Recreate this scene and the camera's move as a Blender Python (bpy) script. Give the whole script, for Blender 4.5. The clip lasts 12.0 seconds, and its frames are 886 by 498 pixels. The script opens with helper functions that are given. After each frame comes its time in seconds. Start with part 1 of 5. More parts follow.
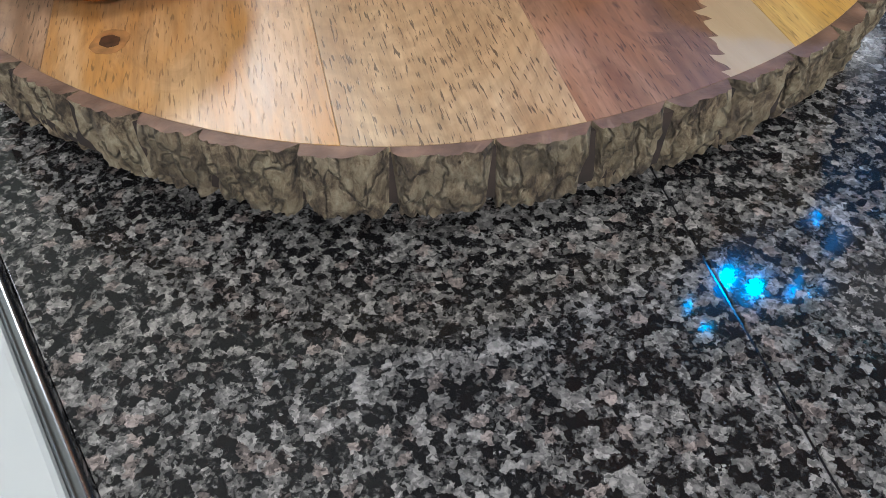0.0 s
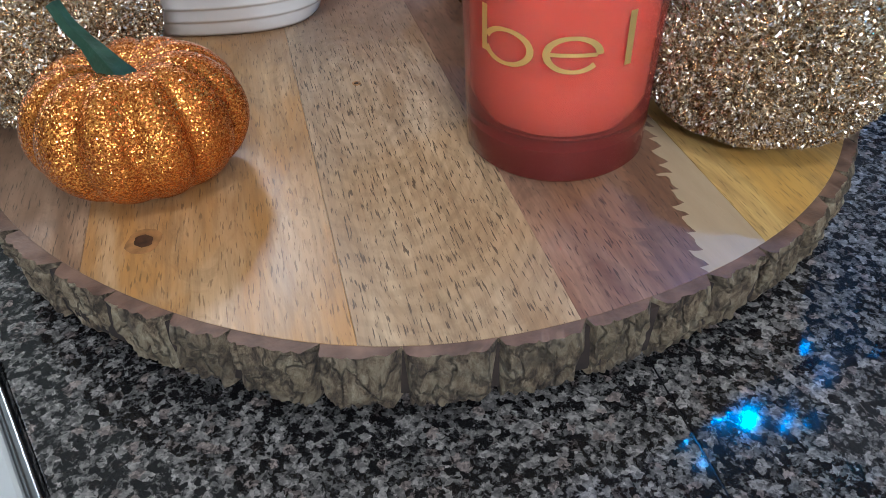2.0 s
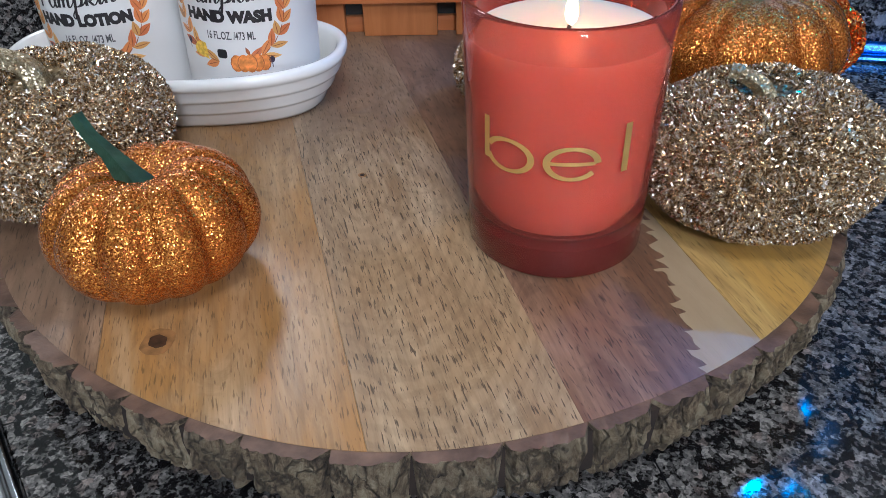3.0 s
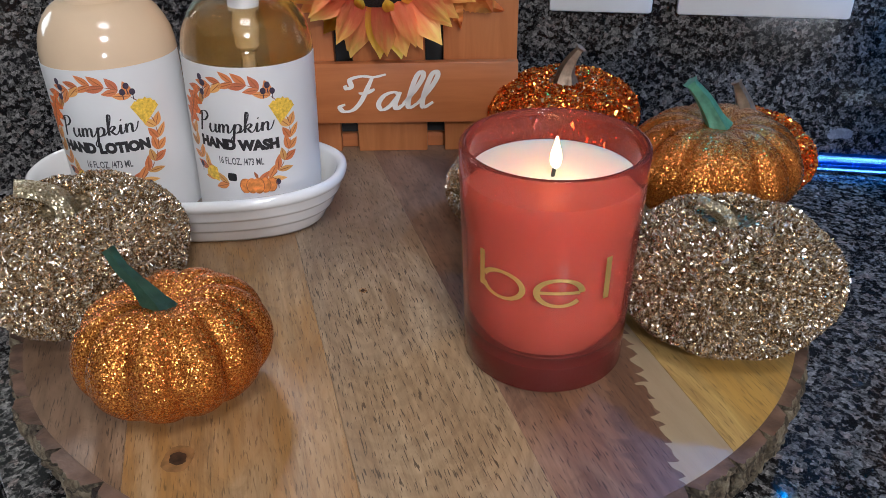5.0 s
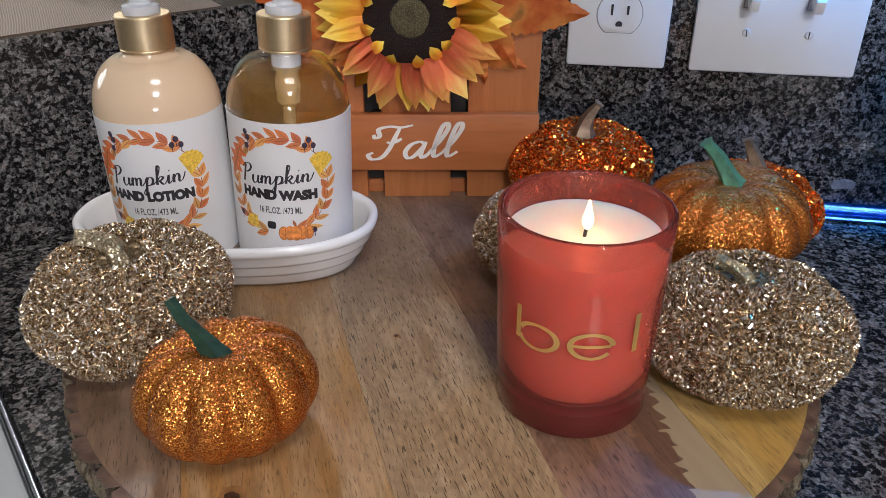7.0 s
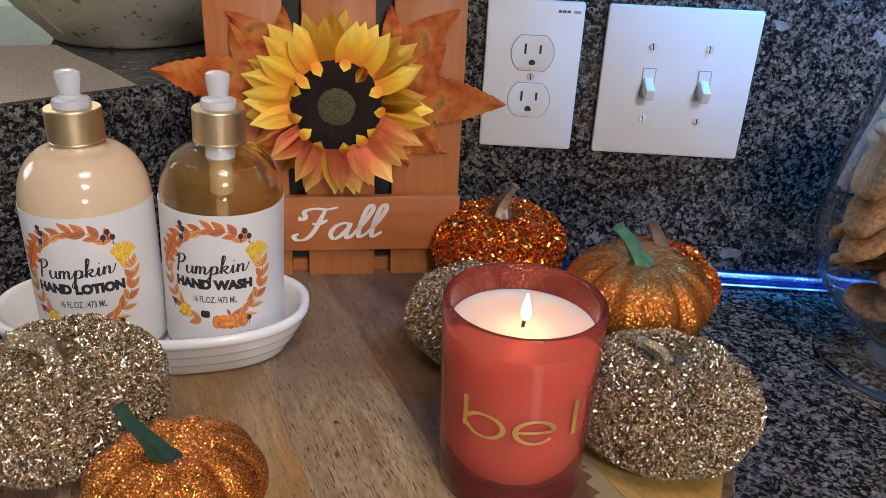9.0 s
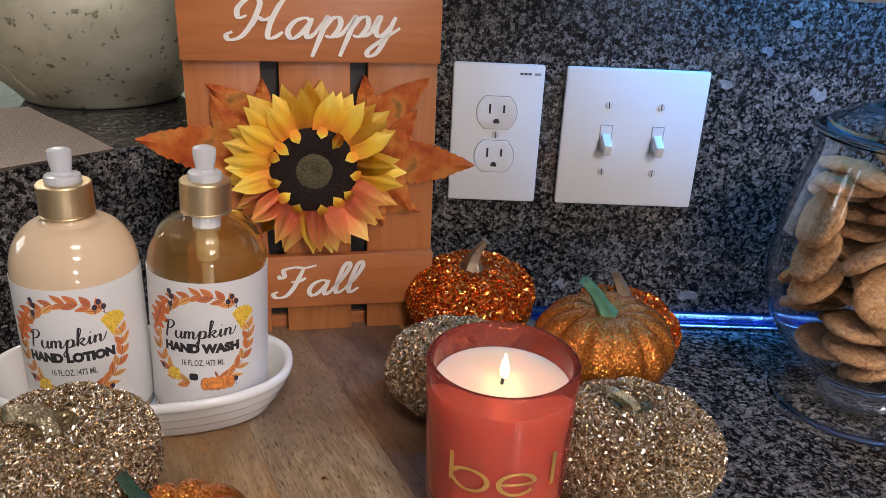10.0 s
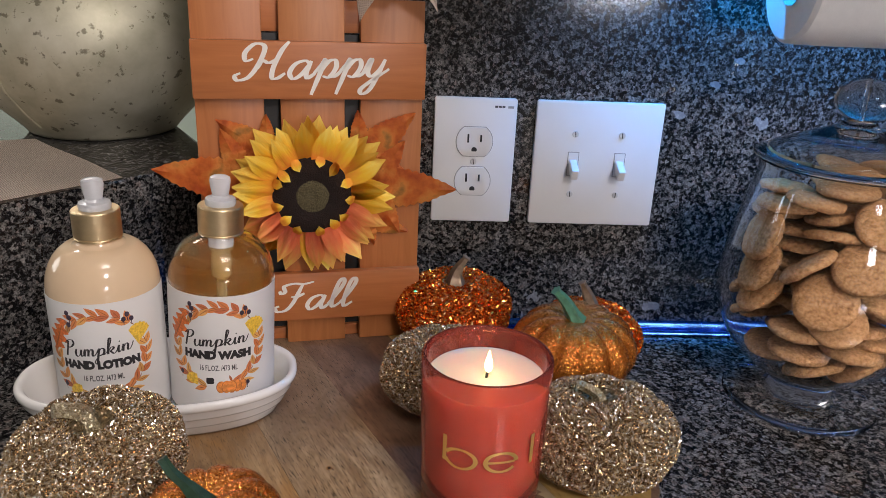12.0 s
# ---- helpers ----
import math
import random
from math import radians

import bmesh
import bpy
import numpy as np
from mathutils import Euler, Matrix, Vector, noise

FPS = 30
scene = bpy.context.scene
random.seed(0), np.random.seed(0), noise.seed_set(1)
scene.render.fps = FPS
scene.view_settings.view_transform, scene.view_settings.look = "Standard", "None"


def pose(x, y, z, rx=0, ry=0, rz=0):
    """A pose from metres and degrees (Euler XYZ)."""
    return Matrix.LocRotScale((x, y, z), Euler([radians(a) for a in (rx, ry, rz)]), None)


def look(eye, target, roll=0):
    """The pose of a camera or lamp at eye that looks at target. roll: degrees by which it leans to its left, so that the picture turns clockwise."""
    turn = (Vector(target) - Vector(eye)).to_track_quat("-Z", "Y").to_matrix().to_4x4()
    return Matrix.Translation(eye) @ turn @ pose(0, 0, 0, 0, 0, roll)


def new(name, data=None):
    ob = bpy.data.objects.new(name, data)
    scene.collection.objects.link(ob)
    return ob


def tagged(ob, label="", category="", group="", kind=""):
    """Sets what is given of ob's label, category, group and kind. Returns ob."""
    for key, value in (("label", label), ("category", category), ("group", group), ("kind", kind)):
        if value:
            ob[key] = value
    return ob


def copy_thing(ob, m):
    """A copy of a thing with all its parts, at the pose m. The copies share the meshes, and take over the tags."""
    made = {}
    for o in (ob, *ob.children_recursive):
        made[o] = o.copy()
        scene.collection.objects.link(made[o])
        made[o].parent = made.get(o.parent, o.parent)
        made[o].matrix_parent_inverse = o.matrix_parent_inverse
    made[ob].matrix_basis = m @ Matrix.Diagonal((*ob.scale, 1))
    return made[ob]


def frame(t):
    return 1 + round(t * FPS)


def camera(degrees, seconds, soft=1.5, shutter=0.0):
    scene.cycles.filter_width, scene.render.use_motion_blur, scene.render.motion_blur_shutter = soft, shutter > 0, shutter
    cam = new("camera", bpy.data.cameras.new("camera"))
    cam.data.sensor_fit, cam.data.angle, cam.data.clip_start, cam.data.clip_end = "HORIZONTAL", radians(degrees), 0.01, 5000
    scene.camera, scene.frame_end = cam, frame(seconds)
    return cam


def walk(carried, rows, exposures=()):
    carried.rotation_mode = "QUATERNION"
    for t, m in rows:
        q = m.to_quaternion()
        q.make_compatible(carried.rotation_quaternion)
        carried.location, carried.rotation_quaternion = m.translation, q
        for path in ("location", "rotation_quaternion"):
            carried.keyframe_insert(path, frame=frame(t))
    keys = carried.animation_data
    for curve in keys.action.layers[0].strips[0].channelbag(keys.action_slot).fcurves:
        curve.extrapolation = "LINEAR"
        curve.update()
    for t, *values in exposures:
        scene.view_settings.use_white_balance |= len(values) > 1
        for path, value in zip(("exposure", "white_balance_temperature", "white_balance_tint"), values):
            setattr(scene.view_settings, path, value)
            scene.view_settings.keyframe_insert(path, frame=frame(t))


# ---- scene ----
cam = camera(60.3, 12.0, soft=0.8)
PATH = [
    (0, (0.148, -0.617, 0.183), (-0.193, 0.665, -1.314), -2.0),
    (0.5, (0.146, -0.619, 0.192), (-0.197, 0.712, -1.261), -1.9),
    (1, (0.144, -0.619, 0.199), (-0.202, 0.762, -1.206), -1.8),
    (1.5, (0.143, -0.618, 0.207), (-0.215, 0.815, -1.141), -2.0),
    (2, (0.143, -0.615, 0.215), (-0.216, 0.874, -1.072), -1.8),
    (2.5, (0.142, -0.611, 0.228), (-0.215, 0.915, -1.014), -1.8),
    (3, (0.14, -0.611, 0.236), (-0.228, 0.954, -0.954), -1.9),
    (5, (0.135, -0.626, 0.268), (-0.195, 1.06, -0.756), -1.0),
    (5.5, (0.132, -0.631, 0.278), (-0.185, 1.073, -0.718), -0.5),
    (6, (0.124, -0.637, 0.284), (-0.195, 1.072, -0.705), -0.2),
    (6.5, (0.12, -0.642, 0.288), (-0.199, 1.071, -0.694), 0.0),
    (6.7, (0.12, -0.642, 0.288), (-0.206, 1.072, -0.688), -0.1),
    (8.3, (0.106, -0.649, 0.311), (-0.109, 1.137, -0.563), 1.5),
    (8.5, (0.104, -0.649, 0.311), (-0.046, 1.15, -0.549), 2.1),
    (9, (0.095, -0.652, 0.316), (0.04, 1.162, -0.525), 2.8),
    (9.5, (0.086, -0.664, 0.33), (0.062, 1.167, -0.475), 2.4),
    (10, (0.084, -0.67, 0.341), (0.129, 1.181, -0.416), 2.6),
    (10.5, (0.082, -0.683, 0.349), (0.149, 1.181, -0.372), 2.5),
    (11, (0.079, -0.697, 0.349), (0.176, 1.171, -0.357), 2.7),
    (11.5, (0.074, -0.717, 0.355), (0.18, 1.154, -0.345), 2.6),
    (12, (0.072, -0.731, 0.359), (0.186, 1.14, -0.338), 2.6),
]
walk(cam, [(t, look(eye, target, roll)) for t, eye, target, roll in PATH],
     exposures=[(0.0, 0.52, 5850, 7), (1.5, 0.28, 5550, 7), (2.5, 0.10, 5400, 8), (4.0, -0.13, 5650, 10), (6.5, -0.25, 5950, 13), (9.5, -0.25, 6550, 17), (12.0, -0.35, 6700, 17)])

# ---- world and lights ----


world = bpy.data.worlds.new("world")
scene.world = world
world.use_nodes = True
world.node_tree.nodes["Background"].inputs[0].default_value = (0.75, 0.85, 1.0, 1)
world.node_tree.nodes["Background"].inputs[1].default_value = 0.045


def area(name, eye, target, energy, sx, sy, colour):
    data = bpy.data.lights.new(name, "AREA")
    data.shape, data.size, data.size_y, data.energy, data.color = "RECTANGLE", sx, sy, energy, colour
    ob = new(name, data)
    ob.matrix_world = look(eye, target)
    return ob


area("ceiling_lamp_light", (0.36, -0.95, 1.40), (0.08, -0.15, 0.1), 9.0, 0.4, 0.4, (1.0, 0.975, 0.95))
# second lamp, unseen, added to light the wall and upright faces from the front
area("ceiling_lamp_light", (0.90, -2.05, 1.40), (0.08, -0.1, 0.15), 36.0, 0.4, 0.4, (1.0, 0.975, 0.95))
# unseen lamp added next door to brighten the mint wall and the pot
area("ceiling_lamp_light", (-0.95, 1.10, 1.40), (-0.9, 1.1, 0.0), 15.0, 0.4, 0.4, (1.0, 0.975, 0.95))
# small unseen lamp behind the camera, placed from its reflection in the wall
area("south_lamp_light", (0.92, -2.52, 0.36), (0.1, -0.2, 0.1), 10.0, 0.30, 0.16, (0.97, 0.98, 1.0))
# added fill for the ledge and the left side, with no real source
area("west_fill_light", (-2.4, 0.3, 0.75), (-0.2, 0.0, 0.2), 12.0, 0.8, 0.8, (0.95, 1.0, 0.97))
for k in range(8):
    led = bpy.data.lights.new("led_light", "SPOT")
    led.energy, led.color, led.shadow_soft_size, led.spot_size, led.spot_blend = 1.4 if k < 2 else 2.6, (0.0, 0.33, 1.0), 0.003, radians(118), 0.7
    led.specular_factor = 0.35 if k < 2 else 0.12
    new("led_light", led).location = ((0.307 + 0.028 * k, -0.054 - 0.007 * k, 0.447) if k < 2 else (0.405 + 0.075 * (k - 2), -0.055, 0.447))
flame_data = bpy.data.lights.new("flame_light", "POINT")
flame_data.energy, flame_data.color, flame_data.shadow_soft_size = 0.028, (1.0, 0.60, 0.28), 0.004
flame_light = new("flame_light", flame_data)
flame_light.location = (0.126, -0.337, 0.1445)


# ---- materials ----
class Nodes:
    """A short way to write node materials."""

    def __init__(self, name):
        self.mat = bpy.data.materials.new(name)
        self.mat.use_nodes = True
        self.tree = self.mat.node_tree
        self.bsdf = self.tree.nodes["Principled BSDF"]
        self.out = self.tree.nodes["Material Output"]

    def add(self, kind, operation="", feature="", data_type="", blend_type="", wave_type="", rings_direction=""):
        n = self.tree.nodes.new("ShaderNode" + kind)
        if operation:
            n.operation = operation
        if feature:
            n.feature = feature
        if data_type:
            n.data_type = data_type
        if blend_type:
            n.blend_type = blend_type
        if wave_type:
            n.wave_type = wave_type
        if rings_direction:
            n.rings_direction = rings_direction
        return n

    def put(self, socket, v):
        if isinstance(v, bpy.types.NodeSocket):
            self.tree.links.new(v, socket)
        elif isinstance(v, tuple) and len(v) == 3 and socket.type == "RGBA":
            socket.default_value = (*v, 1)
        else:
            socket.default_value = v

    def coords(self, which="Object"):
        return self.add("TexCoord").outputs[which]

    def mapping(self, vec, scale=(1, 1, 1), loc=(0, 0, 0), rot=(0, 0, 0)):
        n = self.add("Mapping")
        self.put(n.inputs["Vector"], vec)
        n.inputs["Scale"].default_value, n.inputs["Location"].default_value, n.inputs["Rotation"].default_value = scale, loc, rot
        return n.outputs[0]

    def noise(self, vec, scale, detail=3.0, rough=0.5, distort=0.0, out="Fac"):
        n = self.add("TexNoise")
        self.put(n.inputs["Vector"], vec)
        n.inputs["Scale"].default_value, n.inputs["Detail"].default_value = scale, detail
        n.inputs["Roughness"].default_value, n.inputs["Distortion"].default_value = rough, distort
        return n.outputs[out]

    def voronoi(self, vec, scale, feature="F1", out="Color", rand=1.0):
        n = self.add("TexVoronoi", feature=feature)
        self.put(n.inputs["Vector"], vec)
        n.inputs["Scale"].default_value, n.inputs["Randomness"].default_value = scale, rand
        return n.outputs[out]

    def ramp(self, fac, stops, mode="LINEAR"):
        n = self.add("ValToRGB")
        n.color_ramp.interpolation = mode
        els = n.color_ramp.elements
        while len(els) < len(stops):
            els.new(0.5)
        for e, (p, c) in zip(els, stops):
            e.position = p
            e.color = (*c, 1) if isinstance(c, tuple) else (c, c, c, 1)
        self.put(n.inputs[0], fac)
        return n.outputs[0]

    def mix(self, fac, a, b, mode="MIX"):
        n = self.add("Mix", data_type="RGBA", blend_type=mode)
        self.put(n.inputs[0], fac)
        self.put(n.inputs[6], a)
        self.put(n.inputs[7], b)
        return n.outputs[2]

    def math(self, op, a, b=0.0, c=0.0):
        n = self.add("Math", operation=op)
        for s, v in zip(n.inputs, (a, b, c)):
            self.put(s, v)
        return n.outputs[0]

    def vmath(self, op, a, b=(0, 0, 0)):
        n = self.add("VectorMath", operation=op)
        self.put(n.inputs[0], a)
        self.put(n.inputs[1], b)
        return n.outputs[0]

    def bump(self, height, strength=0.3, dist=0.001):
        n = self.add("Bump")
        n.inputs["Strength"].default_value, n.inputs["Distance"].default_value = strength, dist
        self.put(n.inputs["Height"], height)
        self.put(self.bsdf.inputs["Normal"], n.outputs[0])

    def done(self, colour, rough=0.5, metal=0.0, **more):
        for key, v in (("Base Color", colour), ("Roughness", rough), ("Metallic", metal), *((k.replace("_", " "), v) for k, v in more.items())):
            self.put(self.bsdf.inputs[key], v)
        return self.mat


def plain(name, colour, rough=0.5, metal=0.0, vary=0.06, scale=60.0, relief=0.0, **more):
    n = Nodes(name)
    v = n.noise(n.coords(), scale, 4)
    c = n.mix(n.ramp(v, [(0.3, 0.0), (0.7, 1.0)]), tuple(x * (1 - vary) for x in colour), tuple(min(1, x * (1 + vary)) for x in colour))
    if relief:
        n.bump(n.noise(n.coords(), scale * 6, 3), relief, 0.0006)
    return n.done(c, rough, metal, **more)


def granite_material(name, size, chips=False, gloss=0.16):
    """Polished speckled granite: black, grey and rosy crystals."""
    n = Nodes(name)
    co = n.coords()
    warp = n.vmath("ADD", co, n.vmath("MULTIPLY", n.vmath("SUBTRACT", n.noise(co, 170 / size, 3, 0.6, out="Color"), (0.5, 0.5, 0.5)), (0.010 * size,) * 3))
    big = n.voronoi(warp, 135 / size)
    fine = n.voronoi(warp, 330 / size)
    sep = n.add("SeparateColor")
    n.put(sep.inputs[0], big)
    sep2 = n.add("SeparateColor")
    n.put(sep2.inputs[0], fine)
    blot = n.math("ADD", n.math("MULTIPLY", n.math("SUBTRACT", n.noise(co, 190 / size, 3, 0.6, 0.4), 0.5), 1.5), 0.5)
    tone = n.math("ADD", n.math("MULTIPLY", sep.outputs[0], 0.40), n.math("MULTIPLY", sep2.outputs[0], 0.26))
    tone = n.math("ADD", tone, n.math("MULTIPLY", blot, 0.34))
    cloud = n.noise(co, 22 / size, 2)
    tone = n.math("ADD", tone, n.math("MULTIPLY", n.math("SUBTRACT", cloud, 0.5), 0.22))
    col = n.ramp(tone, [(0.0, (0.006, 0.006, 0.007)), (0.41, (0.010, 0.0095, 0.010)), (0.46, (0.022, 0.021, 0.021)), (0.51, (0.060, 0.057, 0.055)), (0.60, (0.105, 0.099, 0.094)),
                        (0.71, (0.190, 0.178, 0.168)), (0.88, (0.34, 0.315, 0.295))])
    rosy = n.mix(n.math("GREATER_THAN", sep.outputs[2], 0.88), col, (1.06, 0.94, 0.91), "MULTIPLY")
    if chips:
        total = None
        for x, z, r in ((0.342, 0.028, 0.013), (0.342, 0.232, 0.009), (0.372, 0.262, 0.009), (0.425, 0.226, 0.012), (0.213, 0.035, 0.012), (0.392, 0.285, 0.007)):
            d = n.add("VectorMath", operation="DISTANCE")
            n.put(d.inputs[0], n.vmath("MULTIPLY", co, (1, 0, 1.6)))
            d.inputs[1].default_value = (x, 0, z * 1.6)
            near = n.math("LESS_THAN", n.math("ADD", d.outputs["Value"], n.math("MULTIPLY", n.noise(co, 130, 3), r * 2.4)), r * 1.85)
            total = near if total is None else n.math("MAXIMUM", total, near)
        rosy = n.mix(n.math("MULTIPLY", total, 0.5), rosy, (0.42, 0.42, 0.43))
    n.bump(n.noise(co, 900, 2), 0.015, 0.0004)
    return n.done(rosy, gloss, 0.0, Specular_IOR_Level=0.4)


def wood_material(name, pale, dark, streak, pores=1.0, shift=0.0, teeth=False, arches=0.0, heart=0.0):
    """Mango wood; the boards run along the local y axis."""
    n = Nodes(name)
    co = n.mapping(n.coords(), loc=(shift, shift * 1.7, 0))
    raw = n.coords()
    along = n.mapping(co, scale=(1.0, 0.16, 1.0))
    bands = n.noise(along, 46, 5, 0.6, 1.8)
    col = n.mix(n.ramp(bands, [(0.34, 0.0), (0.66, 1.0)]), pale, dark)
    broad = n.noise(n.mapping(co, scale=(1, 0.34, 1)), 24, 4, 0.55, 1.4)
    col = n.mix(n.math("MULTIPLY", n.ramp(broad, [(0.48, 0.0), (0.62, 1.0)]), 0.8), col, streak)
    # browner far half: heartwood figure, with the shade by the dish painted in
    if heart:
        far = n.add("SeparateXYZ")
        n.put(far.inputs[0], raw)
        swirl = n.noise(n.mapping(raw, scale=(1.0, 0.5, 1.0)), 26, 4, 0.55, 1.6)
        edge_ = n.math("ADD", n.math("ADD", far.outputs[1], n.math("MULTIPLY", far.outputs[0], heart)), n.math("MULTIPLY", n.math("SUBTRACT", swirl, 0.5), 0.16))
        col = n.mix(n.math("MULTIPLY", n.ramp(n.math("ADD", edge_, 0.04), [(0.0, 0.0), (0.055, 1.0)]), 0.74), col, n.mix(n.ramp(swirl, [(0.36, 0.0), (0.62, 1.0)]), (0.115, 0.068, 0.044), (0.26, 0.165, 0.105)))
    if arches:
        w = n.add("TexWave", wave_type="RINGS", rings_direction="SPHERICAL")
        n.put(w.inputs["Vector"], n.mapping(raw, scale=(1.0, 0.42, 0.3), loc=(0.040, 0.012, 0)))
        w.inputs["Scale"].default_value, w.inputs["Distortion"].default_value, w.inputs["Detail"].default_value = 95, 2.6, 3
        w.inputs["Detail Scale"].default_value = 1.6
        col = n.mix(n.math("MULTIPLY", n.ramp(w.outputs["Fac"], [(0.45, 0.0), (0.85, 1.0)]), arches), col, tuple(x * 0.62 for x in dark))
    figure = n.ramp(n.noise(n.mapping(co, scale=(1, 0.42, 1)), 30, 5, 0.62, 3.2), [(0.50, 0.0), (0.57, 1.0), (0.66, 0.15)])
    col = n.mix(n.math("MULTIPLY", figure, 0.34), col, tuple(x * 0.6 for x in dark))
    fibre = n.noise(n.mapping(co, scale=(1, 0.06, 1)), 420, 4, 0.65)
    col = n.mix(n.math("MULTIPLY", n.ramp(fibre, [(0.38, 1.0), (0.56, 0.0)]), 0.34), col, tuple(x * 0.45 for x in dark))
    pore = n.ramp(n.noise(n.mapping(co, scale=(1, 0.10, 1)), 1300, 2, 0.5), [(0.33, 1.0), (0.41, 0.0)])
    col = n.mix(n.math("MULTIPLY", pore, 0.75 * pores), col, tuple(x * 0.3 for x in dark))
    if teeth:
        sep = n.add("SeparateXYZ")
        n.put(sep.inputs[0], raw)
        u, v = sep.outputs[1], sep.outputs[0]
        saw = n.math("FRACT", n.math("MULTIPLY", n.math("ADD", u, n.math("MULTIPLY", n.noise(raw, 60, 1), 0.012)), 118.0))
        wide = n.math("MULTIPLY", n.math("SUBTRACT", -0.100, u), 0.26)
        wide = n.math("ADD", wide, n.math("MULTIPLY", n.math("MULTIPLY", saw, n.noise(raw, 130, 1)), 0.0095))
        inside = n.math("MULTIPLY", n.math("GREATER_THAN", v, n.math("SUBTRACT", 0.0815, wide)), n.math("LESS_THAN", u, -0.080))
        shade = n.math("MULTIPLY", n.math("MULTIPLY", n.math("GREATER_THAN", v, n.math("SUBTRACT", 0.064, wide)), n.math("LESS_THAN", u, -0.04)), 0.45)
        col = n.mix(shade, col, (0.10, 0.055, 0.035))
        col = n.mix(n.math("MULTIPLY", inside, 0.9), col, n.mix(bands, (0.46, 0.36, 0.23), (0.33, 0.24, 0.14)))
    n.bump(n.math("ADD", n.math("MULTIPLY", fibre, 0.5), n.math("MULTIPLY", pore, -1.0)), 0.14, 0.0006)
    return n.done(col, n.math("ADD", n.math("MULTIPLY", fibre, 0.16), 0.27), 0.0, Specular_IOR_Level=0.5)


def bark_material():
    n = Nodes("bark")
    co = n.coords()
    rnd = n.add("ObjectInfo").outputs["Random"]
    a = n.noise(n.mapping(co, scale=(1, 1, 0.55)), 150, 8, 0.72, 0.5)
    c = n.ramp(a, [(0.36, (0.040, 0.028, 0.019)), (0.43, (0.15, 0.105, 0.063)), (0.50, (0.32, 0.24, 0.145)), (0.60, (0.50, 0.41, 0.27)), (0.70, (0.62, 0.54, 0.39))])
    c = n.mix(n.math("MULTIPLY", n.ramp(n.noise(co, 45, 4, 0.6), [(0.50, 0.0), (0.62, 1.0)]), 0.5), c, (0.21, 0.165, 0.095))
    c = n.mix(n.math("MULTIPLY", n.ramp(n.noise(co, 33, 4, 0.65), [(0.56, 0.0), (0.64, 1.0)]), 0.7), c, (0.055, 0.040, 0.032))
    c = n.mix(n.math("MULTIPLY", rnd, 0.35), c, (0.16, 0.115, 0.075))
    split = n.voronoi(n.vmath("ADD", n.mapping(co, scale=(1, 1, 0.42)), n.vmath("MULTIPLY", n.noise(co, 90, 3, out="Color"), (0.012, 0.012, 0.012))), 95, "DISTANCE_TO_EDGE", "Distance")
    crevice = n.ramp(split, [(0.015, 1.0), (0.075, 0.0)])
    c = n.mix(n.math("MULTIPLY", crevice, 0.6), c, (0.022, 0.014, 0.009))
    rough = n.math("ADD", a, n.math("MULTIPLY", n.noise(co, 420, 6, 0.75), 0.9))
    n.bump(n.math("SUBTRACT", rough, n.math("MULTIPLY", crevice, 0.6)), 1.0, 0.006)
    return n.done(c, 0.9)


def glitter_material(name, dark, bright, size=0.0008, rough=0.28, facet=1.1):
    """Fine loose glitter: every grain is a small tilted mirror."""
    n = Nodes(name)
    co = n.coords()
    cell = n.voronoi(co, 1 / size)
    tilt = n.vmath("MULTIPLY", n.vmath("SUBTRACT", cell, (0.5, 0.5, 0.5)), (facet, facet, facet))
    normal = n.vmath("NORMALIZE", n.vmath("ADD", n.add("NewGeometry").outputs["Normal"], tilt))
    n.put(n.bsdf.inputs["Normal"], normal)
    sep = n.add("SeparateColor")
    n.put(sep.inputs[0], cell)
    col = n.mix(n.ramp(sep.outputs[1], [(0.25, 0.0), (0.95, 1.0)]), dark, bright)
    col = n.mix(n.math("MULTIPLY", n.ramp(n.noise(co, 50, 3), [(0.45, 0.0), (0.65, 1.0)]), 0.35), col, dark)
    return n.done(col, rough, n.math("ADD", 0.55, n.math("MULTIPLY", sep.outputs[2], 0.4)))


def flake_material(name, stops, rough=0.16):
    n = Nodes(name)
    r = n.add("NewGeometry").outputs["Random Per Island"]
    return n.done(n.ramp(r, stops), rough, 0.9)


def glass_material(name, colour=(1, 1, 1), rough=0.0, ior=1.45):
    n = Nodes(name)
    return n.done(colour, rough, 0.0, Transmission_Weight=1.0, IOR=ior)


def petal_material(name, base, mid, tip):
    n = Nodes(name)
    co = n.coords()
    sep = n.add("SeparateXYZ")
    n.put(sep.inputs[0], co)
    along = n.math("ADD", n.math("DIVIDE", sep.outputs[0], 0.052), n.math("MULTIPLY", n.math("SUBTRACT", n.noise(n.mapping(co, scale=(0.25, 1, 1)), 260, 3), 0.5), 0.5))
    col = n.ramp(along, [(0.24, base), (0.52, mid), (0.80, tip)])
    rnd = n.add("ObjectInfo").outputs["Random"]
    col = n.mix(n.math("MULTIPLY", rnd, 0.35), col, mid)
    n.bump(n.noise(n.mapping(co, scale=(0.1, 1, 1)), 900, 2), 0.35, 0.0008)
    return n.done(col, 0.6, 0.0, Subsurface_Weight=0.0)


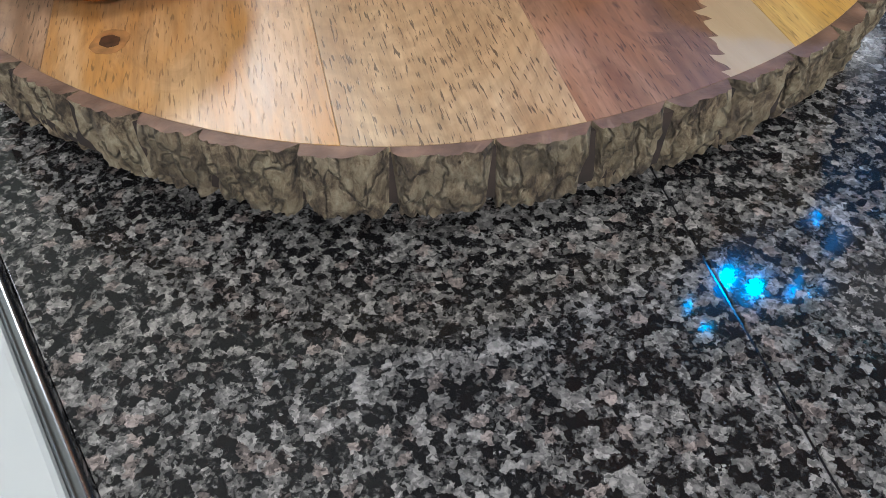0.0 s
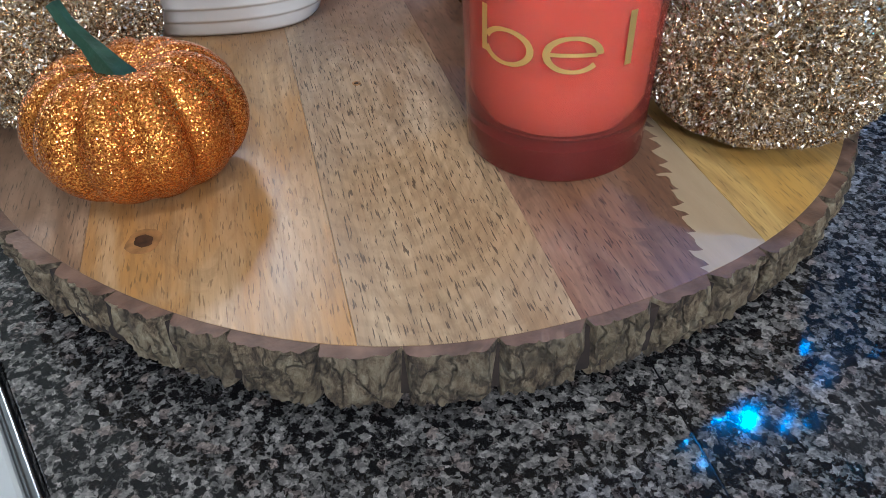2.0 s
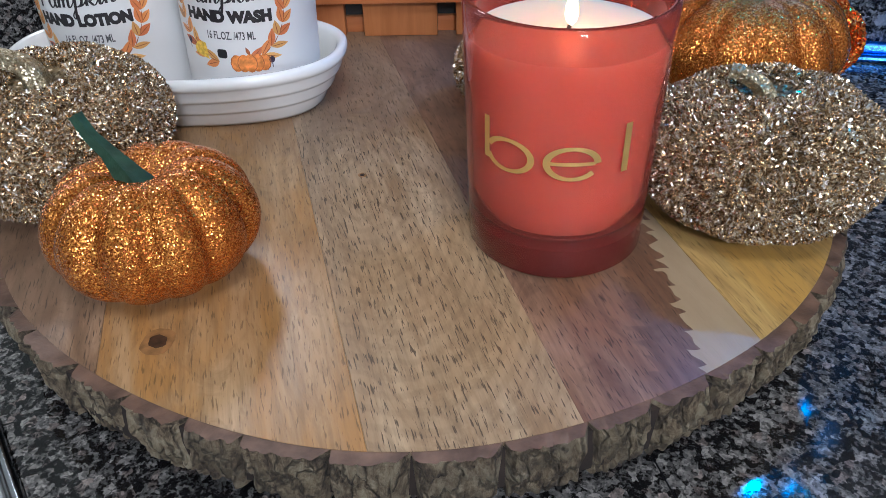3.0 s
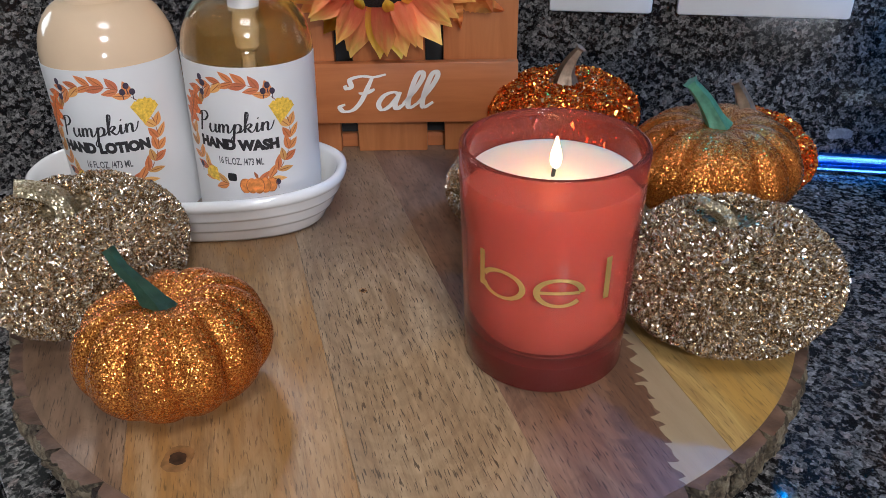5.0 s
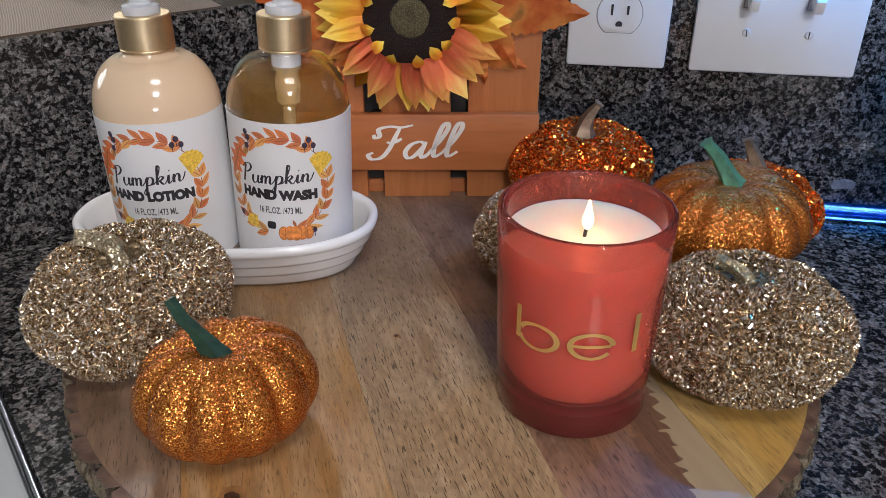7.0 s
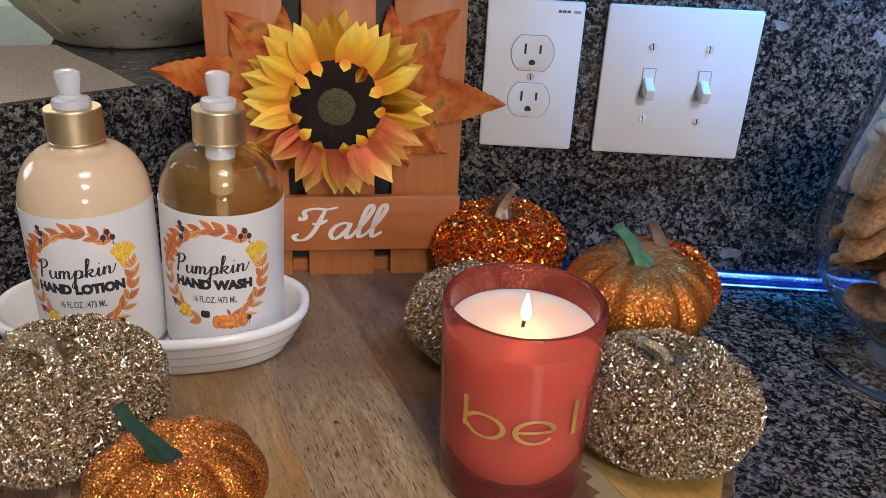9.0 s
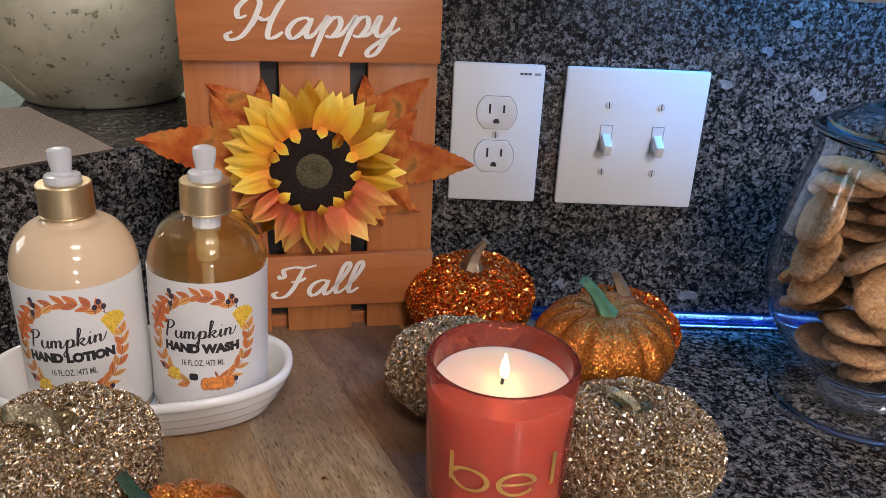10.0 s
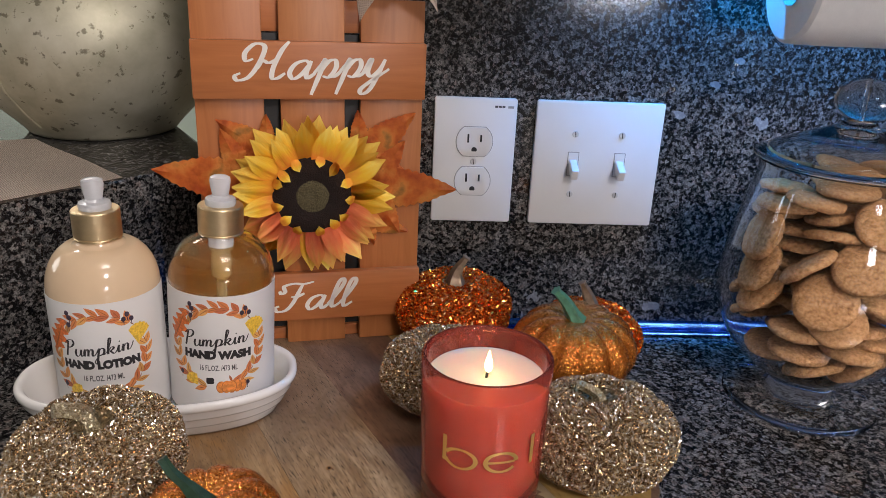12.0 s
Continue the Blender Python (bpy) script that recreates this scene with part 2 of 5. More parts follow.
GRANITE = granite_material("granite_counter", 0.44, gloss=0.06)
GRANITE_WALL = granite_material("granite_wall", 0.40, chips=True, gloss=0.10)
BARK = bark_material()
BARK_TOP = plain("bark_rim", (0.15, 0.088, 0.060), 0.6, vary=0.45, scale=90, relief=0.5)
# near-black: the shade inside the bark cracks is put into this colour
CRACK_SHADE = plain("bark_crack_shade", (0.022, 0.013, 0.009), 0.9, vary=0.4, scale=120)
KNOT_DARK = plain("knot_dark", (0.05, 0.025, 0.012), 0.5, vary=0.5, scale=300)
KNOT_RIM = plain("knot_rim", (0.26, 0.13, 0.045), 0.45, vary=0.4, scale=200)
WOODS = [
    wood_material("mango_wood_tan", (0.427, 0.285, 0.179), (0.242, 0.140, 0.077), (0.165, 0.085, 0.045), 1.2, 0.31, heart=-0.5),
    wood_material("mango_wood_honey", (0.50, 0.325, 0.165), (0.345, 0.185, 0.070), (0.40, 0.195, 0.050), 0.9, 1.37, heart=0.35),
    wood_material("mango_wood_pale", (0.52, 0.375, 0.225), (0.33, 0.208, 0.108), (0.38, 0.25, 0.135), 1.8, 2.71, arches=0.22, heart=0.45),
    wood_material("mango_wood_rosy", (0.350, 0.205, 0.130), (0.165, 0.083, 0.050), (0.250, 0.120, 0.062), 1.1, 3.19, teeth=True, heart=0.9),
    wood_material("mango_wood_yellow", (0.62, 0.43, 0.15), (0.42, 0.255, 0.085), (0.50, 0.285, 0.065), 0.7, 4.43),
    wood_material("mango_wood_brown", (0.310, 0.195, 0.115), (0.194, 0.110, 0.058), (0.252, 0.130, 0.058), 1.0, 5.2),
]
CERAMIC = plain("white_glazed_ceramic", (0.80, 0.79, 0.77), 0.12, vary=0.02, scale=20)
PLATE = plain("white_plate_plastic", (0.80, 0.785, 0.77), 0.5, vary=0.015, scale=30)
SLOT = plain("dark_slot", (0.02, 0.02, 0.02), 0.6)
GREY_LINE = plain("grey_edge", (0.33, 0.32, 0.31), 0.5)
SCREW = plain("painted_screw", (0.62, 0.61, 0.58), 0.3, 0.3)
# blue base colour paints the LED reflection along the wall foot
LED_SHEEN = plain("led_sheen_trim", (0.07, 0.22, 0.62), 0.26, 1.0, vary=0.3, scale=80)
LETTER = plain("white_letter_paint", (0.78, 0.74, 0.68), 0.5, vary=0.05, scale=100)
GOLD_CAP = plain("brushed_gold", (0.66, 0.51, 0.31), 0.42, 1.0, vary=0.06, scale=200)
PUMP = plain("milky_plastic", (0.78, 0.79, 0.82), 0.25, vary=0.03, Transmission_Weight=0.35)
LABEL = plain("label_paper", (0.70, 0.69, 0.68), 0.42, vary=0.015, scale=40)
INK = plain("black_ink", (0.018, 0.016, 0.018), 0.5)
INK_GREY = plain("grey_ink", (0.08, 0.075, 0.08), 0.5)
BERRY = plain("berry_ink", (0.045, 0.030, 0.055), 0.5, vary=0.4, scale=500)
LOTION = plain("cream_lotion", (0.68, 0.50, 0.33), 0.09, vary=0.02)
WASH = plain("amber_hand_wash", (0.38, 0.205, 0.05), 0.05, vary=0.05, Transmission_Weight=0.82, IOR=1.12)
CLEAR = glass_material("clear_bottle", (0.98, 0.97, 0.95), 0.0, 1.40)
JAR_GLASS = glass_material("clear_jar_glass", (0.98, 0.99, 1.0), 0.0, 1.42)
FOOT_GLASS = glass_material("clear_foot_glass", (0.98, 0.99, 1.0), 0.0, 1.16)
CANDLE_GLASS = plain("red_candle_glass", (0.54, 0.145, 0.112), 0.05, vary=0.02, Transmission_Weight=0.86, IOR=1.25)
CANDLE_BASE = plain("dark_red_glass", (0.07, 0.006, 0.010), 0.06, vary=0.1)
GOLD_FOIL = plain("gold_foil", (0.85, 0.60, 0.20), 0.32, 0.7, vary=0.1)
STEM_GREEN = plain("green_painted_stem", (0.020, 0.052, 0.032), 0.42, vary=0.35, scale=140, relief=0.4)
STEM_TEAL = plain("light_green_stem", (0.06, 0.19, 0.12), 0.4, vary=0.4, scale=140, relief=0.4)
STEM_GREY = plain("pewter_gold_stem", (0.27, 0.19, 0.13), 0.34, 0.6, vary=0.35, scale=160, relief=0.5)
STEM_GLITTER = glitter_material("champagne_stem", (0.30, 0.24, 0.14), (0.75, 0.68, 0.5), 0.0007)
ORANGE_GLITTER = glitter_material("orange_glitter", (0.36, 0.085, 0.012), (0.95, 0.40, 0.075), 0.00052, 0.22, 0.80)
COPPER_GLITTER = glitter_material("copper_glitter", (0.16, 0.03, 0.005), (0.60, 0.18, 0.03), 0.0012)
CHAMPAGNE_GLITTER = glitter_material("champagne_glitter", (0.15, 0.105, 0.055), (0.56, 0.43, 0.25), 0.0012)
GOLD_FLAKE = flake_material("champagne_flakes", [(0.0, (0.28, 0.18, 0.085)), (0.4, (0.62, 0.45, 0.26)), (0.66, (0.90, 0.76, 0.55)), (0.84, (0.98, 0.93, 0.86)), (1.0, (0.98, 0.97, 0.98))], 0.2)
COPPER_FLAKE = flake_material("copper_flakes", [(0.0, (0.55, 0.085, 0.012)), (0.5, (0.98, 0.27, 0.035)), (0.88, (1.0, 0.42, 0.08)), (1.0, (1.0, 0.80, 0.52))])
MINT = plain("mint_wall_paint", (0.66, 0.80, 0.69), 0.7, vary=0.03, scale=4)
WHITE_PAINT = plain("white_ceiling_paint", (0.78, 0.77, 0.74), 0.8, vary=0.03, scale=3)
WARM_WALL = plain("warm_wall_paint", (0.34, 0.31, 0.27), 0.8, vary=0.04, scale=3)
FLOOR = plain("floor_tile", (0.32, 0.27, 0.22), 0.5, vary=0.15, scale=6)
ENAMEL = plain("white_enamel", (0.44, 0.455, 0.445), 0.18, vary=0.02)
BLACK_TRIM = plain("black_trim", (0.012, 0.012, 0.014), 0.12)
DARK_STEEL = plain("dark_polished_metal", (0.32, 0.33, 0.35), 0.22, 1.0, vary=0.1)
CABINET = plain("cabinet_wood", (0.22, 0.12, 0.06), 0.45, vary=0.3, scale=14)
PAPER = plain("paper_towel", (0.82, 0.82, 0.83), 0.9, vary=0.02, scale=150, relief=0.6)


def sign_material():
    n = Nodes("burnt_orange_stained_wood")
    co = n.coords()
    g = n.noise(n.mapping(co, scale=(1, 1, 0.08)), 160, 4, 0.6, 0.8)
    c = n.mix(n.ramp(g, [(0.3, 0.0), (0.7, 1.0)]), (0.36, 0.125, 0.036), (0.46, 0.175, 0.056))
    c = n.mix(n.math("MULTIPLY", n.add("ObjectInfo").outputs["Random"], 0.25), c, (0.52, 0.15, 0.05))
    n.bump(g, 0.1, 0.0006)
    return n.done(c, 0.42)


def bar_material():
    n = Nodes("burnt_orange_bar")
    co = n.coords()
    g = n.noise(n.mapping(co, scale=(0.08, 1, 1)), 160, 4, 0.6, 0.8)
    c = n.mix(n.ramp(g, [(0.3, 0.0), (0.7, 1.0)]), (0.38, 0.12, 0.035), (0.47, 0.16, 0.05))
    n.bump(g, 0.1, 0.0006)
    return n.done(c, 0.4)


def wax_material():
    n = Nodes("cream_candle_wax")
    return n.done((0.84, 0.64, 0.53), 0.4, 0.0, Subsurface_Weight=1.0, Subsurface_Radius=(0.03, 0.012, 0.008), Subsurface_Scale=0.6)


def emission_material(name, colour, strength):
    n = Nodes(name)
    return n.done((0, 0, 0), 0.5, 0.0, Emission_Color=colour, Emission_Strength=strength)


def cookie_material():
    n = Nodes("ginger_cookie")
    co = n.coords()
    crack = n.voronoi(n.vmath("ADD", co, n.vmath("MULTIPLY", n.noise(co, 160, 2, out="Color"), (0.004, 0.004, 0.004))), 150, "DISTANCE_TO_EDGE", "Distance")
    a = n.noise(co, 300, 5, 0.65)
    c = n.ramp(a, [(0.3, (0.17, 0.075, 0.030)), (0.5, (0.36, 0.185, 0.080)), (0.72, (0.52, 0.30, 0.145))])
    c = n.mix(n.math("MULTIPLY", n.ramp(crack, [(0.01, 1.0), (0.06, 0.0)]), 0.10), c, (0.16, 0.075, 0.03))
    c = n.mix(n.math("MULTIPLY", n.add("ObjectInfo").outputs["Random"], 0.3), c, (0.42, 0.23, 0.105))
    n.bump(n.math("ADD", n.math("MULTIPLY", a, 0.6), n.math("MULTIPLY", n.ramp(crack, [(0.0, 0.0), (0.10, 1.0)]), 0.22)), 0.9, 0.0016)
    return n.done(c, 0.95, 0.0, Specular_IOR_Level=0.15)


def leaf_material():
    n = Nodes("orange_fabric_leaf")
    co = n.coords()
    a = n.noise(co, 60, 4)
    c = n.ramp(a, [(0.32, (0.50, 0.075, 0.02)), (0.5, (0.74, 0.20, 0.035)), (0.64, (0.82, 0.33, 0.07)), (0.78, (0.40, 0.20, 0.05))])
    w = n.voronoi(co, 160, "DISTANCE_TO_EDGE", "Distance")
    n.bump(w, 0.5, 0.0012)
    return n.done(c, 0.7)


def zinc_material():
    n = Nodes("aged_galvanised_zinc")
    co = n.coords()
    a = n.noise(co, 14, 5, 0.6)
    c = n.ramp(a, [(0.3, (0.40, 0.38, 0.27)), (0.5, (0.56, 0.53, 0.40)), (0.7, (0.68, 0.65, 0.53))])
    rust = n.ramp(n.noise(co, 90, 4, 0.6), [(0.61, 0.0), (0.66, 1.0)])
    c = n.mix(n.math("MULTIPLY", rust, 0.75), c, (0.12, 0.10, 0.06))
    n.bump(n.noise(co, 200, 4), 0.12, 0.001)
    return n.done(c, n.math("ADD", 0.40, n.math("MULTIPLY", a, 0.25)), 0.5)


def burlap_material():
    n = Nodes("burlap")
    co = n.mapping(n.coords(), rot=(0, 0, 0.9))
    sep = n.add("SeparateXYZ")
    n.put(sep.inputs[0], co)
    wob = n.math("MULTIPLY", n.noise(co, 130, 3), 9.0)
    a = n.math("SINE", n.math("ADD", n.math("MULTIPLY", sep.outputs[0], 3300.0), wob))
    b = n.math("SINE", n.math("ADD", n.math("MULTIPLY", n.math("ADD", sep.outputs[1], sep.outputs[2]), 3300.0), wob))
    weave = n.math("MAXIMUM", a, b)
    c = n.mix(n.ramp(weave, [(0.0, 0.0), (0.8, 1.0)]), (0.44, 0.32, 0.24), (0.95, 0.83, 0.72))
    c = n.mix(n.math("MULTIPLY", n.noise(co, 420, 4), 0.3), c, (0.66, 0.53, 0.43))
    n.bump(weave, 0.25, 0.0008)
    return n.done(c, 0.9)


def flower_core_material(name, colour, relief):
    n = Nodes(name)
    co = n.coords()
    v = n.voronoi(co, 900, out="Distance")
    c = n.mix(n.ramp(v, [(0.1, 1.0), (0.6, 0.0)]), tuple(x * 0.45 for x in colour), colour)
    n.bump(n.math("SUBTRACT", 1.0, v), relief, 0.002)
    return n.done(c, 0.95)


def autumn_ink():
    n = Nodes("autumn_leaf_print")
    r = n.add("NewGeometry").outputs["Random Per Island"]
    c = n.ramp(r, [(0.0, (0.42, 0.05, 0.03)), (0.3, (0.62, 0.15, 0.04)), (0.6, (0.74, 0.30, 0.08)), (0.85, (0.78, 0.44, 0.12)), (1.0, (0.40, 0.18, 0.05))])
    c = n.mix(n.math("MULTIPLY", n.noise(n.coords(), 900, 3), 0.45), c, (0.80, 0.42, 0.16))
    return n.done(c, 0.45)


SIGN_WOOD, SIGN_BAR, WAX, COOKIE, LEAF, ZINC, BURLAP = sign_material(), bar_material(), wax_material(), cookie_material(), leaf_material(), zinc_material(), burlap_material()
FLAME = emission_material("flame", (1.0, 0.66, 0.28), 12.0)
LED = emission_material("blue_led", (0.01, 0.40, 1.0), 180.0)
# glowing face of the unseen south lamp
LAMP_PANE = emission_material("south_lamp_pane", (0.95, 0.98, 1.0), 2.0)
LAMP_FACE = emission_material("lamp_diffuser", (1.0, 0.93, 0.84), 5.0)
PETAL_YELLOW = petal_material("yellow_petal", (0.98, 0.34, 0.04), (1.0, 0.62, 0.035), (1.0, 0.80, 0.17))
PETAL_PINK = petal_material("coral_petal", (0.90, 0.17, 0.07), (1.0, 0.36, 0.12), (1.0, 0.74, 0.18))
CORE_DARK = flower_core_material("dark_flower_core", (0.026, 0.010, 0.007), 0.9)
CORE_GREEN = flower_core_material("olive_flower_core", (0.19, 0.155, 0.075), 0.8)
PRINT_LEAF, PRINT_OAK, PRINT_FAN = autumn_ink(), plain("oak_leaf_print", (0.66, 0.16, 0.035), 0.45, vary=0.35, scale=500), plain("fan_leaf_print", (0.80, 0.50, 0.06), 0.45, vary=0.3, scale=600)
PRINT_TWIG = plain("brown_print", (0.30, 0.09, 0.03), 0.45, vary=0.3, scale=500)
PRINT_PUMPKIN = plain("pumpkin_print", (0.72, 0.24, 0.05), 0.45, vary=0.35, scale=400)


# ---- mesh helpers ----
def smooth(me, angle=0.6):
    for p in me.polygons:
        p.use_smooth = True
    me.set_sharp_from_angle(angle=angle)


def mesh_object(name, bm, mats, soft=True, angle=0.6):
    me = bpy.data.meshes.new(name)
    bmesh.ops.recalc_face_normals(bm, faces=bm.faces)
    bm.to_mesh(me)
    bm.free()
    for m in mats if isinstance(mats, (list, tuple)) else [mats]:
        me.materials.append(m)
    if soft:
        smooth(me, angle)
    return new(name, me)


def part(name, bm, material, parent, label="", soft=True, angle=0.6):
    ob = mesh_object(name, bm, material, soft, angle)
    ob.parent = parent
    if label:
        ob["label"] = label
    return ob


def thing(name, m, label, category, group="", kind=""):
    ob = new(name)
    ob.empty_display_size = 0.01
    ob.matrix_world = m
    return tagged(ob, label, category, group, kind)


def lathe(profile, n=48, close=True, sx=1.0, sy=1.0, bm=None, cx=0.0, cy=0.0):
    bm = bm or bmesh.new()
    rings = []
    for r, z in profile:
        rings.append([bm.verts.new((cx + sx * r * math.cos(2 * math.pi * i / n), cy + sy * r * math.sin(2 * math.pi * i / n), z)) for i in range(n)])
    for a, b in zip(rings, rings[1:]):
        for i in range(n):
            bm.faces.new((a[i], a[(i + 1) % n], b[(i + 1) % n], b[i]))
    if close:
        bm.faces.new(rings[0][::-1])
        bm.faces.new(rings[-1])
    return bm


def box(lo, hi, bevel=0.0, bm=None, m=None):
    bm = bm or bmesh.new()
    made = bmesh.ops.create_cube(bm, size=1)["verts"]
    for v in made:
        v.co = Vector([(lo[i] + hi[i]) / 2 + v.co[i] * (hi[i] - lo[i]) for i in range(3)])
    if bevel:
        edges = list({e for v in made for e in v.link_edges})
        made = [v for v in bmesh.ops.bevel(bm, geom=edges, offset=bevel, segments=2, affect="EDGES", profile=0.5)["verts"]]
    if m is not None:
        for v in made:
            v.co = m @ v.co
    return bm


def prism(outline, z0, z1, bevel=0.0, bm=None):
    """A slab with the given outline in the xy plane."""
    bm = bm or bmesh.new()
    low = [bm.verts.new((x, y, z0)) for x, y in outline]
    top = [bm.verts.new((x, y, z1)) for x, y in outline]
    n = len(outline)
    bm.faces.new(low[::-1])
    upper = bm.faces.new(top)
    for i in range(n):
        bm.faces.new((low[i], low[(i + 1) % n], top[(i + 1) % n], top[i]))
    if bevel:
        bmesh.ops.bevel(bm, geom=list(upper.edges), offset=bevel, segments=2, affect="EDGES", profile=0.5)
    return bm


def curve_points(points, steps=8):
    """Catmull-Rom through the points."""
    pts = [Vector(p) for p in points]
    pts = [pts[0] * 2 - pts[1]] + pts + [pts[-1] * 2 - pts[-2]]
    out = []
    for a, b, c, d in zip(pts, pts[1:], pts[2:], pts[3:]):
        for i in range(steps):
            t = i / steps
            out.append(0.5 * (2 * b + (c - a) * t + (2 * a - 5 * b + 4 * c - d) * t * t + (3 * b - a - 3 * c + d) * t ** 3))
    return out + [pts[-2]]


def tube(points, radii, n=12, ribs=0, depth=0.0, bm=None):
    """A tapered tube along points, with lengthwise ribs."""
    bm = bm or bmesh.new()
    rings, up = [], Vector((0.31, 0.95, 0.1)).normalized()
    for i, p in enumerate(points):
        d = (points[min(i + 1, len(points) - 1)] - points[max(i - 1, 0)]).normalized()
        s = d.cross(up).normalized()
        u = s.cross(d)
        ring = []
        for k in range(n):
            a = 2 * math.pi * k / n
            r = radii[i] * (1 + depth * math.cos(ribs * a)) if ribs else radii[i]
            ring.append(bm.verts.new(p + s * r * math.cos(a) + u * r * math.sin(a)))
        rings.append(ring)
    for a, b in zip(rings, rings[1:]):
        for k in range(n):
            bm.faces.new((a[k], a[(k + 1) % n], b[(k + 1) % n], b[k]))
    bm.faces.new(rings[0][::-1])
    bm.faces.new(rings[-1])
    return bm


def text_bmesh(body, size, shear=0.0, weight=0.0, spacing=1.0):
    """Flat letters in the xy plane, centred on x, standing on y = 0."""
    cu = bpy.data.curves.new("letters", "FONT")
    cu.body, cu.size, cu.shear, cu.offset, cu.align_x, cu.space_character, cu.resolution_u = body, size, shear, weight, "CENTER", spacing, 3
    ob = new("letters", cu)
    me = bpy.data.meshes.new_from_object(ob)
    bm = bmesh.new()
    bm.from_mesh(me)
    bpy.data.objects.remove(ob)
    bpy.data.curves.remove(cu)
    bpy.data.meshes.remove(me)
    return bm


# ---- the setting ----
WALL_Y = 0.0
LEDGE_Z = 0.157
counter = tagged(new("counter"), "dark speckled polished granite kitchen worktop with a fine seam", "worktop", kind="structure")
SEAM_A, SEAM_B = (-0.032, 0.015), (0.387, -0.8665)
gap = 0.0004
part("counter_slab", prism([(SEAM_A[0] - gap, SEAM_A[1]), (-0.35, 0.04), (-0.708, 0.106), (SEAM_B[0] - gap, SEAM_B[1])], -0.03, 0.0, 0.0006), GRANITE, counter, soft=False)
part("counter_slab", prism([(SEAM_A[0] + gap, SEAM_A[1]), (SEAM_B[0] + gap, SEAM_B[1]), (0.8417, -1.27), (1.29, -1.27), (1.29, 0.04)], -0.03, 0.0, 0.0006), GRANITE, counter, soft=False)
part("seam_filler", prism([(SEAM_A[0] - 0.0012, SEAM_A[1]), (SEAM_B[0] - 0.0012, SEAM_B[1]), (SEAM_B[0] + 0.0012, SEAM_B[1]), (SEAM_A[0] + 0.0012, SEAM_A[1])], -0.02, -0.0006), BLACK_TRIM, counter, soft=False)

base_unit = thing("base_cupboard", pose(0, 0, 0), "brown wooden base cupboard under the granite worktop", "cupboard")
part("carcass", prism([(-0.10, 0.0), (-0.50, -0.03), (0.38, -0.82), (0.82, -1.22), (1.28, -1.22), (1.28, 0.0)], -0.9, -0.0302), CABINET, base_unit, soft=False)

wall_north = tagged(mesh_object("wall_north", prism([(-0.118, 0.0), (1.3, 0.0), (1.3, 0.12), (-0.118, 0.12)], -0.03, 1.5), GRANITE_WALL, False), "dark speckled polished granite backsplash wall", "wall", kind="structure")
# added trim, its two ridges shaped to carry the painted blue streaks
trim_bm = box((-0.1, -0.0095, 0.0003), (1.28, -0.0005, 0.0125), 0.004)
box((-0.1, -0.0185, 0.0003), (1.28, -0.0098, 0.0055), 0.0025, trim_bm)
tagged(mesh_object("trim", trim_bm, LED_SHEEN), "glossy trim between worktop and wall with the blue LED sheen in its colour", "trim", kind="structure")
# half-height wall on the slant, with a granite ledge on top
D, N = Vector((-0.633, -0.774, 0)), Vector((-0.774, 0.633, 0))
S = Vector((-0.118, 0.066, 0))
a, b = S, S + D * 0.75
low = [(a.x, a.y), (b.x, b.y), (b.x + N.x * 0.05, b.y + N.y * 0.05), (a.x + N.x * 0.05, a.y + N.y * 0.05)]
tagged(mesh_object("wall_west", prism(low, -0.03, LEDGE_Z - 0.02), GRANITE_WALL, False), "half-height granite wall on the slant", "wall", kind="structure")
cap = [(a.x, a.y), (b.x, b.y), (b.x - 0.55, b.y + 0.45), (-0.36, 0.50), (-0.255, 0.31)]
tagged(mesh_object("ledge", prism(cap, LEDGE_Z - 0.02, LEDGE_Z, 0.002), GRANITE, False), "dark polished granite ledge of the pass-through", "ledge", kind="structure")
tagged(mesh_object("backdrop", prism([(-3.4, 1.9), (1.4, 1.9), (1.4, 2.0), (-3.4, 2.0)], -0.9, 1.5), MINT, False), "mint green painted wall of the next room", "wall", kind="structure")
tagged(mesh_object("wall_east", prism([(1.3, -2.6), (1.4, -2.6), (1.4, 1.9), (1.3, 1.9)], -0.9, 1.5), WARM_WALL, False), "warm painted side wall", "wall", kind="structure")
tagged(mesh_object("wall_south", prism([(-3.4, -2.7), (1.4, -2.7), (1.4, -2.6), (-3.4, -2.6)], -0.9, 1.5), WARM_WALL, False), "warm painted wall behind", "wall", kind="structure")
tagged(mesh_object("wall_far_west", prism([(-3.5, -2.7), (-3.4, -2.7), (-3.4, 2.0), (-3.5, 2.0)], -0.9, 1.5), WARM_WALL, False), "warm painted far wall", "wall", kind="structure")
tagged(mesh_object("floor", box((-3.5, -2.7, -0.95), (1.4, 2.0, -0.9)), FLOOR, False), "plain brown tiled kitchen floor", "floor", kind="structure")
tagged(mesh_object("ceiling", box((-3.5, -2.7, 1.5), (1.4, 2.0, 1.55)), WHITE_PAINT, False), "plain white ceiling", "ceiling", kind="structure")


def slant_bar(x0, x1, z0, z1, lift, material, name, parent):
    """A bar along the slanted front edge of the worktop; x0 and x1 count away from that edge."""
    e, o = Vector((0.748, -0.664, 0)), Vector((-0.664, -0.748, 0))
    p = Vector((-0.079, -0.4525, 0)) - e * 0.65
    q = p + e * 1.6
    return part(name, prism([tuple((p + o * x0)[:2]), tuple((q + o * x0)[:2]), tuple((q + o * x1)[:2]), tuple((p + o * x1)[:2])], z0, z1, lift), material, parent, soft=False)


